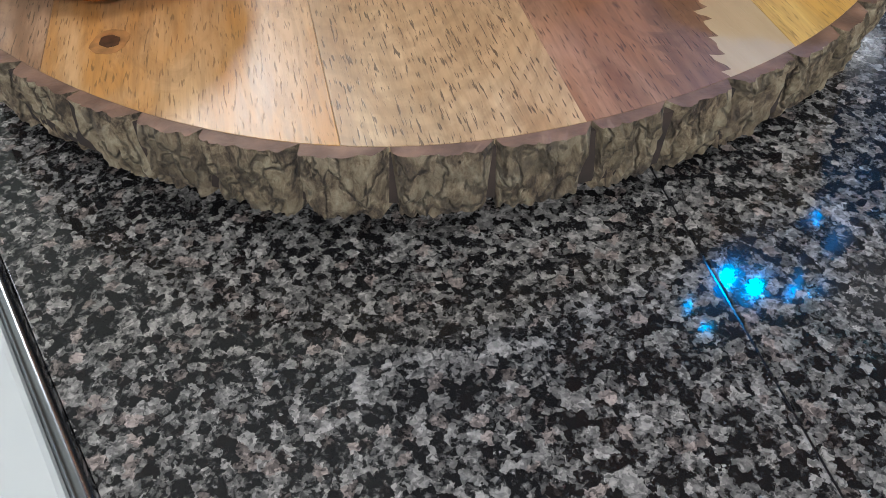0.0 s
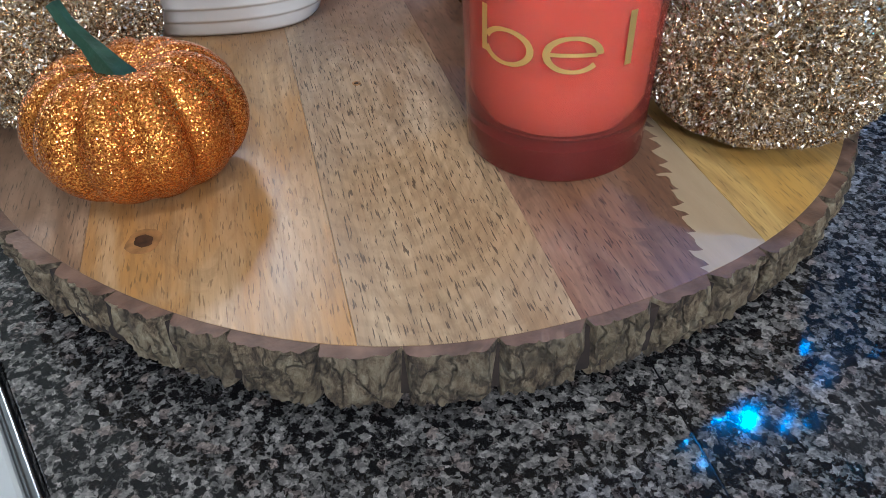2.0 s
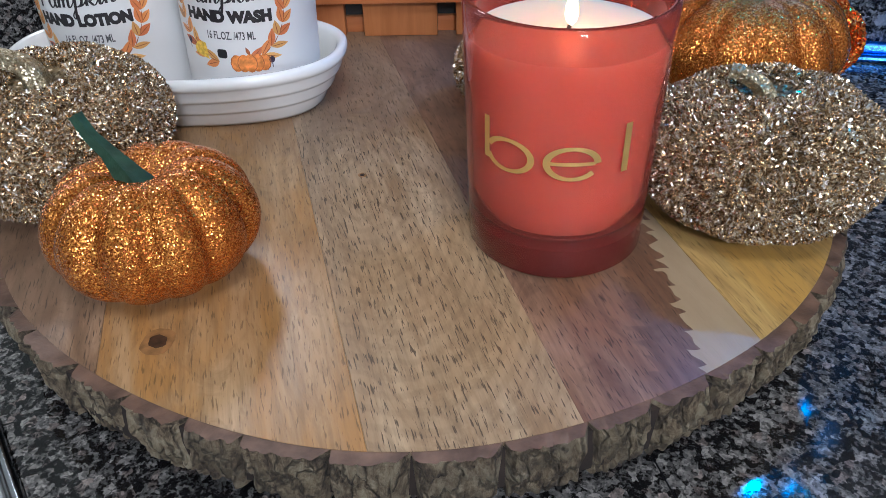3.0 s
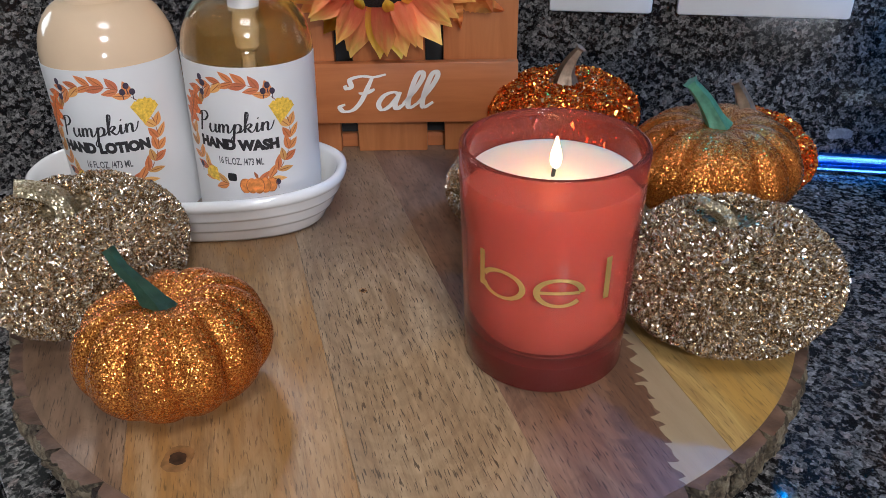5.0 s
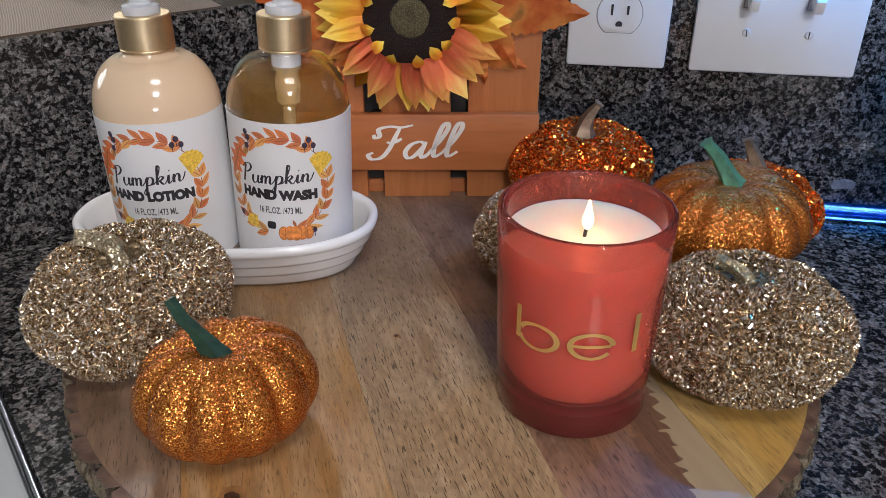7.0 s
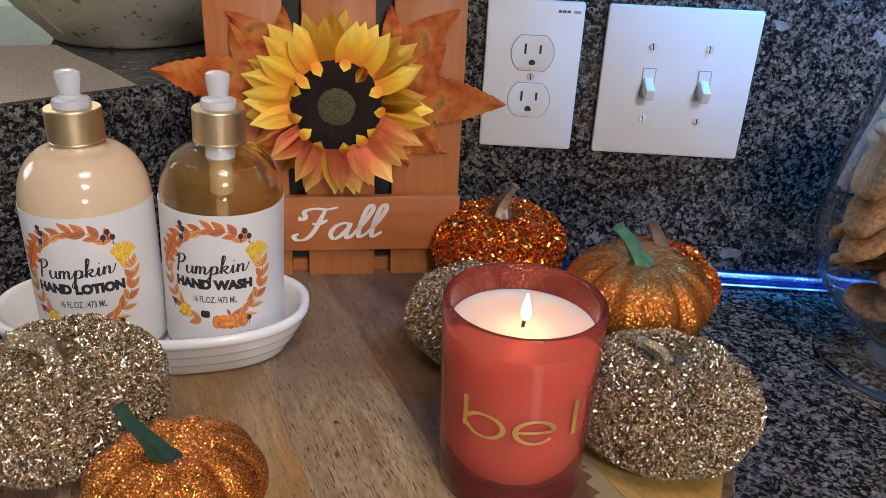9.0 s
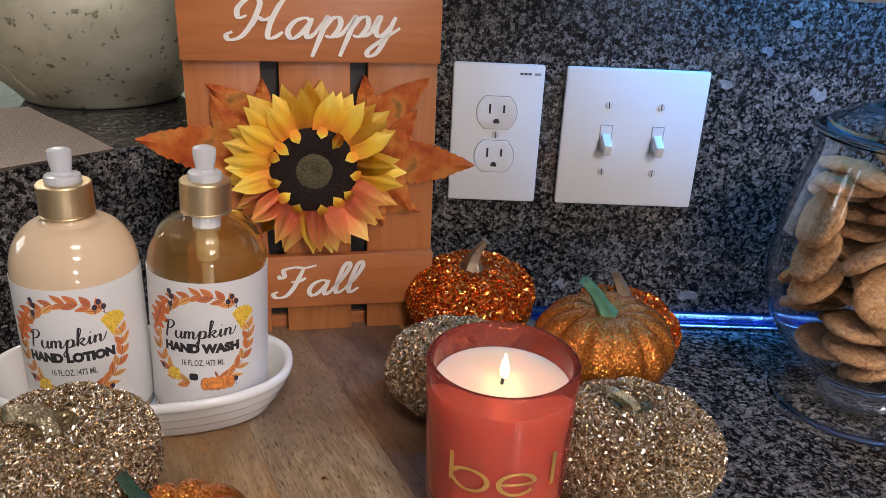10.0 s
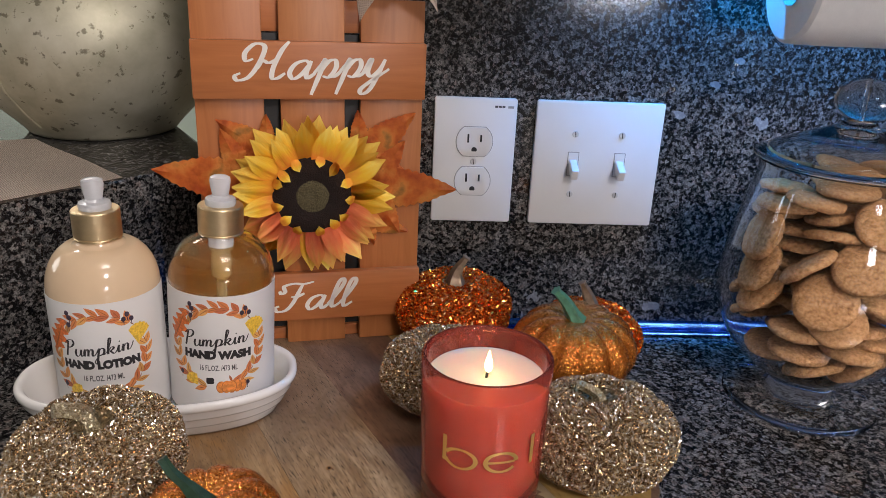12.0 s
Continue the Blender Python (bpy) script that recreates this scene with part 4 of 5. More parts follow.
pumpkin(pose(0.122, -0.112, TOP - 0.001, 2, 0, 0), "orange pumpkin covered in copper tinsel flakes with a pewter stem", PumpkinShape(0.0500, 0.061, 8, 0.09, 0.008, 0.7), COPPER_GLITTER,
        [(0, 0, 0.050), (0.0, 0.001, 0.061), (0.003, 0.001, 0.070), (0.009, 0.001, 0.079)], [0.0095, 0.0056, 0.0038, 0.0022], STEM_GREY, "pewter and gold stem", 22000, COPPER_FLAKE, 0.0030, 0.0013, 5, 0.7)
pumpkin(pose(0.236, -0.146, TOP - 0.001, 2, 0, 60), "orange pumpkin covered in copper tinsel flakes with a pewter stem", PumpkinShape(0.045, 0.049, 8, 0.09, 0.006, 0.5), COPPER_GLITTER,
        [(0, 0, 0.042), (0.002, 0.004, 0.053), (0.003, 0.009, 0.061), (0.002, 0.013, 0.068)], [0.0085, 0.0052, 0.0036, 0.0022], STEM_GREY, "pewter and gold stem", 18000, COPPER_FLAKE, 0.0030, 0.0013, 6, 0.7)


# ---- oval dish with two bottles ----
DISH = (-0.097, -0.2395)
dish = thing("dish", pose(DISH[0], DISH[1], TOP, 0, 0, 7.5), "oval white glazed ceramic dish with ribbed sides", "dish")


def oval(profile, n=96):
    """Rings of an oval: each entry is the inset from the rim and the height."""
    bm, rings = bmesh.new(), []
    for inset, z in profile:
        a_, b_ = 0.096 - inset, 0.053 - inset
        rings.append([bm.verts.new((a_ * math.copysign(abs(math.cos(t)) ** 0.86, math.cos(t)), b_ * math.copysign(abs(math.sin(t)) ** 0.86, math.sin(t)), z)) for t in (2 * math.pi * i / n for i in range(n))])
    for p, q in zip(rings, rings[1:]):
        for i in range(n):
            bm.faces.new((p[i], p[(i + 1) % n], q[(i + 1) % n], q[i]))
    bm.faces.new(rings[0][::-1])
    bm.faces.new(rings[-1])
    return bm


part("bowl", oval([(0.022, 0.0), (0.0175, 0.0005), (0.0150, 0.003), (0.0120, 0.009), (0.0110, 0.0105), (0.0100, 0.0108), (0.0088, 0.0125), (0.0068, 0.0180), (0.0060, 0.0192), (0.0050, 0.0195),
                   (0.0040, 0.0212), (0.0028, 0.0260), (0.0020, 0.0272), (0.0006, 0.0282), (0.0, 0.0305), (0.0004, 0.0330), (0.0020, 0.0343), (0.0040, 0.0338),
                   (0.0060, 0.0315), (0.0100, 0.0200), (0.0150, 0.0085), (0.0200, 0.0055), (0.0260, 0.0050)]), CERAMIC, dish, angle=1.2)

R_B = 0.0362


def leaf_outline(length, width, n=8):
    side = [(length * i / n, width / 2 * math.sin(math.pi * (i / n) ** 0.85)) for i in range(n + 1)]
    return side + [(x, -y) for x, y in side[-2:0:-1]]


SCRIPT = {
    "P": (1.22, [[(0.45, 2.15), (0.30, 1.2), (0.12, 0.0)], [(0.0, 1.75), (0.35, 2.2), (0.95, 2.25), (1.15, 1.8), (0.8, 1.3), (0.3, 1.15)]]),
    "u": (1.05, [[(0, 0.5), (0.18, 0.98), (0.12, 0.35), (0.35, 0.0), (0.68, 0.35), (0.82, 0.98)], [(0.82, 0.98), (0.76, 0.3), (0.9, 0.02), (1.1, 0.3)]]),
    "m": (1.50, [[(0.0, 0.4), (0.18, 0.98), (0.12, 0.0)], [(0.14, 0.4), (0.42, 0.95), (0.6, 0.75), (0.55, 0.0)], [(0.57, 0.4), (0.88, 0.95), (1.08, 0.75), (1.05, 0.15), (1.2, 0.0), (1.5, 0.35)]]),
    "p": (1.15, [[(0, 0.35), (0.28, 0.98), (0.18, 0.0), (0.05, -1.0), (-0.12, -1.15), (-0.2, -0.8), (0.2, -0.1)], [(0.2, 0.3), (0.5, 0.95), (0.85, 0.8), (0.78, 0.25), (0.4, 0.0), (0.2, 0.15)], [(0.5, 0.02), (0.85, 0.08), (1.15, 0.4)]]),
    "k": (1.10, [[(0, 0.35), (0.4, 1.5), (0.5, 2.1), (0.3, 2.2), (0.18, 1.2), (0.1, 0.0)], [(0.12, 0.45), (0.5, 0.95), (0.75, 0.8), (0.5, 0.5), (0.2, 0.45)], [(0.35, 0.45), (0.65, 0.05), (0.85, 0.02), (1.1, 0.35)]]),
    "i": (0.55, [[(0, 0.35), (0.2, 0.98), (0.15, 0.2), (0.28, 0.0), (0.55, 0.35)], [(0.27, 1.42), (0.30, 1.50), (0.36, 1.58)]]),
    "n": (1.20, [[(0, 0.4), (0.18, 0.98), (0.12, 0.0)], [(0.14, 0.4), (0.48, 0.95), (0.7, 0.75), (0.66, 0.15), (0.82, 0.0), (1.1, 0.3), (1.35, 1.0)]]),
}


def script_bmesh(word, unit):
    """Brush handwriting laid flat in the xy plane, centred on x."""
    bm, x = bmesh.new(), -unit * sum(SCRIPT[ch][0] for ch in word) / 2
    for idx, ch in enumerate(word):
        adv, strokes = SCRIPT[ch]
        for k, pts in enumerate(strokes):
            path = curve_points([Vector((px + 0.10 * pz, pz, 0)) for px, pz in pts], 7)
            rows = []
            for i, p in enumerate(path):
                d = (path[min(i + 1, len(path) - 1)] - path[max(i - 1, 0)]).normalized()
                w = Vector((-d.y, d.x, 0)) * (0.045 + 0.085 * max(0.0, -d.y) + 0.02 * max(0.0, d.y))
                rows.append([bm.verts.new((x + q.x * unit, q.y * unit, 0.000012 * (k + 1 + 3 * (idx % 2)))) for q in (p + w, p - w)])
            for p, q in zip(rows, rows[1:]):
                bm.faces.new((p[0], p[1], q[1], q[0]))
        x += adv * unit
    return bm


def stretched(bm, sx, sy):
    for v in bm.verts:
        v.co.x, v.co.y = v.co.x * sx, v.co.y * sy
    return bm


def bottle(x, y, turn, word, liquid, label, lean=0.0):
    t = thing("pump_bottle", pose(x, y, TOP + 0.0052, 0, lean, turn), label, "pump bottle", "pump bottles in the dish")
    dome = [(0.0150 + (R_B - 0.0150) * math.cos(a), 0.098 + 0.0310 * math.sin(a)) for a in [radians(d) for d in (0, 12, 24, 36, 48, 60, 72, 84)]]
    outer = [(0.030, 0.0), (R_B - 0.002, 0.0006), (R_B, 0.003), (R_B, 0.04), (R_B, 0.07)] + dome + [(0.0145, 0.1305), (0.0140, 0.134)]
    inner = [(r - 0.0014, z - 0.0006) for r, z in outer[::-1][:-3]] + [(R_B - 0.004, 0.0025)]
    if liquid is LOTION:
        part("bottle_body", lathe([q for q in outer if q[1] < 0.1285], 64), LOTION, t, "clear plastic body full of cream lotion", angle=1.0)
        part("neck", lathe([(0.0172, 0.1275), (0.0150, 0.1288), (0.0140, 0.1305), (0.0138, 0.133)], 48), LOTION, t)
    else:
        body = part("bottle_body", lathe(outer + inner, 64), CLEAR, t, "clear plastic body", angle=1.0)
        body.visible_shadow = False
        level = 0.1215
        fill = [(R_B - 0.0042, 0.0028), (R_B - 0.0016, 0.005), (R_B - 0.0016, 0.07)] + [(r - 0.0016, z - 0.0006) for r, z in dome if z < level]
        fill += [(fill[-1][0] - 0.003, level), (0.004, level)]
        liq = part("liquid", lathe(fill, 64), liquid, t, "clear amber liquid soap", angle=1.0)
        liq.visible_shadow = False
        part("dip_tube", lathe([(0.0032, 0.01), (0.0032, 0.096)], 16), PUMP, t)
        part("pump_barrel", lathe([(0.0035, 0.098), (0.006, 0.100), (0.006, 0.106), (0.0066, 0.107), (0.0066, 0.110), (0.006, 0.111), (0.006, 0.117), (0.0085, 0.118), (0.0085, 0.130)], 24), PUMP, t)
    part("cap", lathe([(0.0144, 0.1312), (0.0152, 0.1316), (0.0152, 0.1324), (0.0148, 0.1329), (0.0152, 0.1336), (0.0152, 0.1504), (0.0146, 0.1512), (0.010, 0.1514)], 48), GOLD_CAP, t, "brushed gold metal collar", angle=0.5)
    # pump head
    pump = part("pump_head", lathe([(0.0100, 0.1514), (0.0104, 0.1540), (0.0098, 0.1558), (0.0064, 0.1566), (0.0054, 0.1580)], 32), PUMP, t, "milky plastic pump head", angle=0.5)
    bm = lathe([(0.0052, 0.1560), (0.0058, 0.1600), (0.0066, 0.1640), (0.0070, 0.1680), (0.0066, 0.1704), (0.0045, 0.1716)], 28, sy=0.80)
    part("nozzle", bm, PUMP, pump)
    # paper label wrapped round the body
    z0, z1, half = 0.008, 0.0985, 1.72
    bm, rows = bmesh.new(), []
    for i in range(61):
        a = -math.pi / 2 - half + 2 * half * i / 60
        rows.append([bm.verts.new((r * math.cos(a), r * math.sin(a), z)) for r, z in ((R_B + 0.00006, z0), (R_B + 0.0003, z0), (R_B + 0.0003, z1), (R_B + 0.00006, z1))])
    for p, q in zip(rows, rows[1:]):
        for k in range(3):
            bm.faces.new((p[k], q[k], q[k + 1], p[k + 1]))
    tag = part("label", bm, LABEL, t, "white paper label with an autumn leaf wreath")

    def wrap(bm_, name, material, cx, cz, layer=1, angle=0.0):
        ca, sa = math.cos(radians(angle)), math.sin(radians(angle))
        bmesh.ops.triangulate(bm_, faces=bm_.faces[:])
        for _ in range(5):
            long = [e for e in bm_.edges if e.calc_length() > 0.0022]
            if not long:
                break
            bmesh.ops.subdivide_edges(bm_, edges=long, cuts=1)
            bmesh.ops.triangulate(bm_, faces=bm_.faces[:])
        for v in bm_.verts:
            px, pz = cx + v.co.x * ca - v.co.y * sa, cz + v.co.x * sa + v.co.y * ca
            a = -math.pi / 2 + 1.1 * px / R_B
            r = R_B + 0.0003 + 0.00010 * layer + v.co.z
            v.co = Vector((r * math.cos(a), r * math.sin(a), 0.0540 + 1.02 * (pz - 0.0445)))
        return part(name, bm_, material, tag, soft=False)

    wrap(script_bmesh("Pumpkin", 0.0050), "lettering", INK, -0.001, 0.0525, layer=2, angle=4)
    wrap(stretched(text_bmesh("HAND " + word, 0.0062, 0.0, 0.00050, 1.0), 1.04 if word == "LOTION" else 1.10, 1.22), "lettering", INK, 0.0, 0.0430)
    wrap(stretched(text_bmesh("16 FL.OZ. /473 ML", 0.0042, 0.0, 0.00008, 1.0), 0.72, 1.35), "lettering", INK_GREY, 0.0005, 0.0340)
    logo = bmesh.new()
    prism([(0.0021 * math.copysign(abs(math.cos(k)) ** 0.5, math.cos(k)), 0.0021 * math.copysign(abs(math.sin(k)) ** 0.5, math.sin(k))) for k in [2 * math.pi * i / 24 for i in range(24)]], 0, 0.00001, bm=logo)
    wrap(stretched(logo, 1.15, 1.15), "printed_badge", INK, -0.0045, 0.0262)
    # wreath of printed leaves
    rnd = random.Random(11)
    wreath = bmesh.new()
    twig = bmesh.new()
    cx0, cz0, ax, az = 0.0, 0.0505, 0.0272, 0.0295

    def add_leaf(bm_, px, pz, ang, length, width, z=0.0):
        pts = [(px + x * math.cos(ang) - y * math.sin(ang), pz + x * math.sin(ang) + y * math.cos(ang)) for x, y in leaf_outline(length, width)]
        bm_.faces.new([bm_.verts.new((qx, qz, z)) for qx, qz in pts])

    for deg in list(range(48, 128, 13)) + list(range(-72, 28, 13)) + list(range(186, 262, 14)):
        a = radians(deg)
        px, pz = cx0 + ax * math.cos(a), cz0 + az * math.sin(a)
        along = math.atan2(az * math.cos(a), -ax * math.sin(a))
        for side in (-1, 1):
            heading, size = along + math.pi * (deg > 150) + side * rnd.uniform(0.40, 0.75), rnd.uniform(0.0078, 0.0102)
            add_leaf(wreath, px, pz, heading, size, rnd.uniform(0.0034, 0.0044), 0.00002 * (side + 1))
            add_leaf(twig, px, pz, heading, size * 0.92, 0.00042, 0.00008)
        add_leaf(twig, px, pz, along + math.pi, 0.0056, 0.0005, 0.00008)
    wrap(wreath, "leaf_wreath_print", PRINT_LEAF, 0, 0, 1)["kind"] = "stuff"
    wrap(twig, "twig_print", PRINT_TWIG, 0, 0, 1)["kind"] = "stuff"
    oak = bmesh.new()
    half = [(0.026 * i / 36 - 0.013, 0.0082 * math.sin(math.pi * (i / 36) ** 0.85) * (0.70 + 0.30 * math.cos(2 * math.pi * 4.3 * i / 36))) for i in range(37)]
    pts = half + [(px, -pz) for px, pz in half[-2:0:-1]]
    oak.faces.new([oak.verts.new((px, pz, 0)) for px, pz in pts])
    add_leaf(twig_oak := bmesh.new(), -0.0135, 0.0, 0.0, 0.025, 0.0007, 0.00006)
    wrap(twig_oak, "printed_leaf_rib", PRINT_TWIG, -0.0245, 0.0645, 2, 66)
    wrap(oak, "printed_oak_leaf", PRINT_OAK, -0.0245, 0.0645, 2, 66)
    fan = bmesh.new()
    pts = [(0, -0.0080)] + [(0.0098 * math.sin(radians(d)) * (1 + 0.05 * math.cos(d)), -0.0080 + 0.0145 * math.cos(radians(d)) * (1 + 0.04 * math.cos(d * 1.7))) for d in range(-48, 49, 6)]
    fan.faces.new([fan.verts.new((px, pz, 0)) for px, pz in pts])
    wrap(fan, "printed_fan_leaf", PRINT_FAN, 0.0235, 0.0640, 2, -10)
    fan = bmesh.new()
    fan.faces.new([fan.verts.new((px * 0.7, pz * 0.7, 0)) for px, pz in pts])
    wrap(fan, "printed_fan_leaf", PRINT_FAN, -0.0155, 0.0265, 2, 40)
    berries = bmesh.new()
    for bx, bz in ((-0.0165, 0.0815), (-0.0150, 0.0785), (-0.0160, 0.0735), (0.0150, 0.0755), (0.0172, 0.0785), (0.0195, 0.0750), (0.0185, 0.0225), (-0.0235, 0.030)):
        pts = [(bx + 0.0014 * math.cos(k * math.pi / 7), bz + 0.0018 * math.sin(k * math.pi / 7)) for k in range(14)]
        berries.faces.new([berries.verts.new((px, pz, 0)) for px, pz in pts])
        berries.faces.new([berries.verts.new(q) for q in ((bx - 0.00015, bz - 0.0042, 0), (bx + 0.00025, bz - 0.0042, 0), (bx + 0.0002, bz - 0.0015, 0), (bx - 0.0002, bz - 0.0015, 0))])
    wrap(berries, "berry_print", BERRY, 0, 0, 3)["kind"] = "stuff"
    gourd, ribs = bmesh.new(), bmesh.new()
    add_leaf(ribs, 0.0, 0.0042, 1.9, 0.0048, 0.0016, 0.00013)
    for k in (-2, 2, -1, 1, 0):
        pts = [(k * 0.0032 + 0.0029 * math.cos(j * math.pi / 10), 0.0050 * (1 - 0.05 * abs(k)) * math.sin(j * math.pi / 10)) for j in range(20)]
        gourd.faces.new([gourd.verts.new((px, pz, 0.00003 * (3 - abs(k)))) for px, pz in pts])
        seam_ = [(k * 0.0032 + 0.0029 * math.cos(j * math.pi / 10), 0.0046 * math.sin(j * math.pi / 10)) for j in (-4, -2, 0, 2, 4)] if k >= 0 else [(k * 0.0032 - 0.0029 * math.cos(j * math.pi / 10), 0.0046 * math.sin(j * math.pi / 10)) for j in (-4, -2, 0, 2, 4)]
        for (ax_, az_0), (bx_, bz_0) in zip(seam_, seam_[1:]):
            ribs.faces.new([ribs.verts.new((qx, qz, 0.00013)) for qx, qz in ((ax_ - 0.00018, az_0), (ax_ + 0.00018, az_0), (bx_ + 0.00018, bz_0), (bx_ - 0.00018, bz_0))])
    wrap(gourd, "printed_pumpkin", PRINT_PUMPKIN, 0.0085, 0.0215, 2)
    wrap(ribs, "printed_pumpkin_ribs", PRINT_TWIG, 0.0085, 0.0215, 2)
    return t


bottle(-0.1275, -0.2445, 10, "LOTION", LOTION, "clear pump bottle of cream hand lotion with a leaf label")
bottle(-0.0565, -0.2290, 7, "WASH", WASH, "clear pump bottle of amber hand wash with a leaf label", 2.4)

# ---- pallet sign ----
sign = thing("pallet_sign", pose(0.0, -0.1205, TOP, 0, 0, 10.5), "burnt orange wooden pallet sign with white script and a sunflower", "sign")
S_TOP = 0.332 - TOP
for x0, x1 in ((-0.0885, -0.0370), (-0.0245, 0.0255), (0.0380, 0.0885)):
    part("slat", box((x0, -0.004, 0.0), (x1, 0.004, S_TOP), 0.0008), SIGN_WOOD, sign)
for z0, z1 in ((0.0245, 0.0675), (0.2130, 0.2565)):
    part("crossbar", box((-0.0890, -0.0115, z0), (0.0890, -0.0042, z1), 0.0008), SIGN_BAR, sign)
for z0, z1 in ((0.0, 0.0105), (0.262, 0.286)):
    part("back_bar", box((-0.0870, 0.0042, z0), (0.0870, 0.012, z1), 0.0008), SIGN_BAR, sign)

# added board: stands in for the shade in the gaps between the slats
part("backing", box((-0.0860, 0.0044, 0.0120), (0.0860, 0.0075, 0.2610), 0.0006), SLOT, sign, "added dark board that blackens the gaps between the slats")

GLYPHS = {
    "F": (1.42, [[(-0.42, 1.50), (-0.30, 1.30), (-0.08, 1.42), (-0.20, 1.82), (0.35, 1.98), (0.95, 1.90), (1.55, 2.02)], [(0.90, 1.92), (0.75, 1.30), (0.55, 0.55), (0.22, 0.06), (-0.25, 0.0), (-0.48, 0.26), (-0.25, 0.40)], [(0.35, 1.02), (0.72, 1.00), (1.12, 1.22)]]),
    "H": (1.72, [[(-0.20, 1.15), (-0.55, 1.05), (-0.66, 1.50), (-0.30, 1.95), (0.15, 1.92), (0.28, 1.60), (0.10, 0.80), (-0.25, 0.15), (-0.75, -0.02), (-0.95, 0.22), (-0.70, 0.38)], [(1.42, 2.08), (1.12, 1.55), (0.90, 0.70), (0.92, 0.10), (1.20, 0.05), (1.55, 0.32)], [(0.10, 0.62), (0.25, 1.05), (0.62, 0.92), (1.02, 1.12)]]),
    "a": (1.30, [[(1.00, 0.80), (0.72, 1.00), (0.25, 0.82), (0.05, 0.35), (0.28, 0.0), (0.62, 0.18), (0.92, 0.66), (1.04, 0.98)], [(1.04, 0.98), (0.90, 0.35), (1.02, 0.02), (1.38, 0.30)]]),
    "p": (1.28, [[(0.0, 0.28), (0.30, 0.72), (0.44, 1.05), (0.32, 0.30), (0.10, -0.95)], [(0.34, 0.35), (0.62, 0.92), (0.96, 0.98), (1.08, 0.55), (0.82, 0.05), (0.48, 0.10)], [(0.82, 0.05), (1.10, 0.08), (1.38, 0.34)]]),
    "l": (0.72, [[(0.0, 0.28), (0.42, 0.95), (0.72, 1.75), (0.60, 2.08), (0.38, 1.80), (0.24, 0.70), (0.34, 0.04), (0.80, 0.32)]]),
    "y": (1.30, [[(0.0, 0.28), (0.22, 0.92), (0.30, 0.95), (0.24, 0.30), (0.48, 0.02), (0.85, 0.40), (1.02, 0.98)], [(1.02, 0.98), (0.82, 0.10), (0.55, -0.75), (0.20, -0.98), (0.08, -0.70), (0.55, -0.22), (1.35, 0.42)]]),
}


def script_word(word, unit, x, z, parent):
    """Painted handwriting: every letter is a flat ribbon with a little thickness."""
    for idx, ch in enumerate(word):
        adv, strokes = GLYPHS[ch]
        bm = bmesh.new()
        for s, pts in enumerate(strokes):
            path = curve_points([Vector((px + 0.22 * pz, pz, 0)) for px, pz in pts], 9)
            rows = []
            for i, p in enumerate(path):
                d = (path[min(i + 1, len(path) - 1)] - path[max(i - 1, 0)]).normalized()
                nrm = Vector((-d.y, d.x, 0))
                w = (0.055 + 0.075 * abs(d.y)) * (0.65 + 0.35 * min(1, 6 * min(i, len(path) - 1 - i) / len(path)))
                y = -0.0118 - 0.00012 * s - 0.0004 * (idx % 2)
                rows.append([bm.verts.new((x + q.x * unit, y - dy, z + 0.035 * (x + q.x * unit + 0.04) + q.y * unit * 0.90)) for q, dy in ((p + nrm * w, 0), (p + nrm * w, 0.0006), (p - nrm * w, 0.0006), (p - nrm * w, 0))])
            for p, q in zip(rows, rows[1:]):
                for k in range(3):
                    bm.faces.new((p[k], q[k], q[k + 1], p[k + 1]))
            bm.faces.new(rows[0])
            bm.faces.new(rows[-1][::-1])
        part("letter", bm, LETTER, parent, soft=False)
        x += adv * unit


script_word("Fall", 0.0138, -0.0290, 0.0335, sign)
script_word("Happy", 0.0148, -0.0445, 0.2280, sign)

# sunflower on the sign
FL_Z = 0.1370
flower = part("sunflower_back", upright(lathe([(0.020, 0.004), (0.030, 0.007), (0.028, 0.010), (0.010, 0.011)], 32)), CORE_DARK, sign, "yellow and coral fabric sunflower")
flower.location = (-0.002, 0, FL_Z)


def petal_mesh(length, width, lift, curl):
    bm = bmesh.new()
    nu, nv = 10, 6
    rows = []
    for i in range(nu + 1):
        f = i / nu
        w = width / 2 * (0.62 + 0.38 * math.sin(math.pi * min(1.0, f / 0.9))) * (1.0 if f < 0.60 else max(0.05, 1 - ((f - 0.60) / 0.40) ** 2.0))
        row = []
        for j in range(nv + 1):
            g = 2 * j / nv - 1
            fold = -0.0018 * abs(g) ** 1.5 + 0.0008 * math.cos(g * 7)
            row.append(bm.verts.new((length * f, w * g, lift * math.sin(math.pi * 0.55 * f) + curl * f * f + fold * math.sin(math.pi * f))))
        rows.append(row)
    for p, q in zip(rows, rows[1:]):
        for j in range(nv):
            bm.faces.new((p[j], p[j + 1], q[j + 1], q[j]))
    bmesh.ops.solidify(bm, geom=bm.faces[:], thickness=0.0005)
    me = bpy.data.meshes.new("petal")
    bm.to_mesh(me)
    bm.free()
    smooth(me, 1.2)
    return me


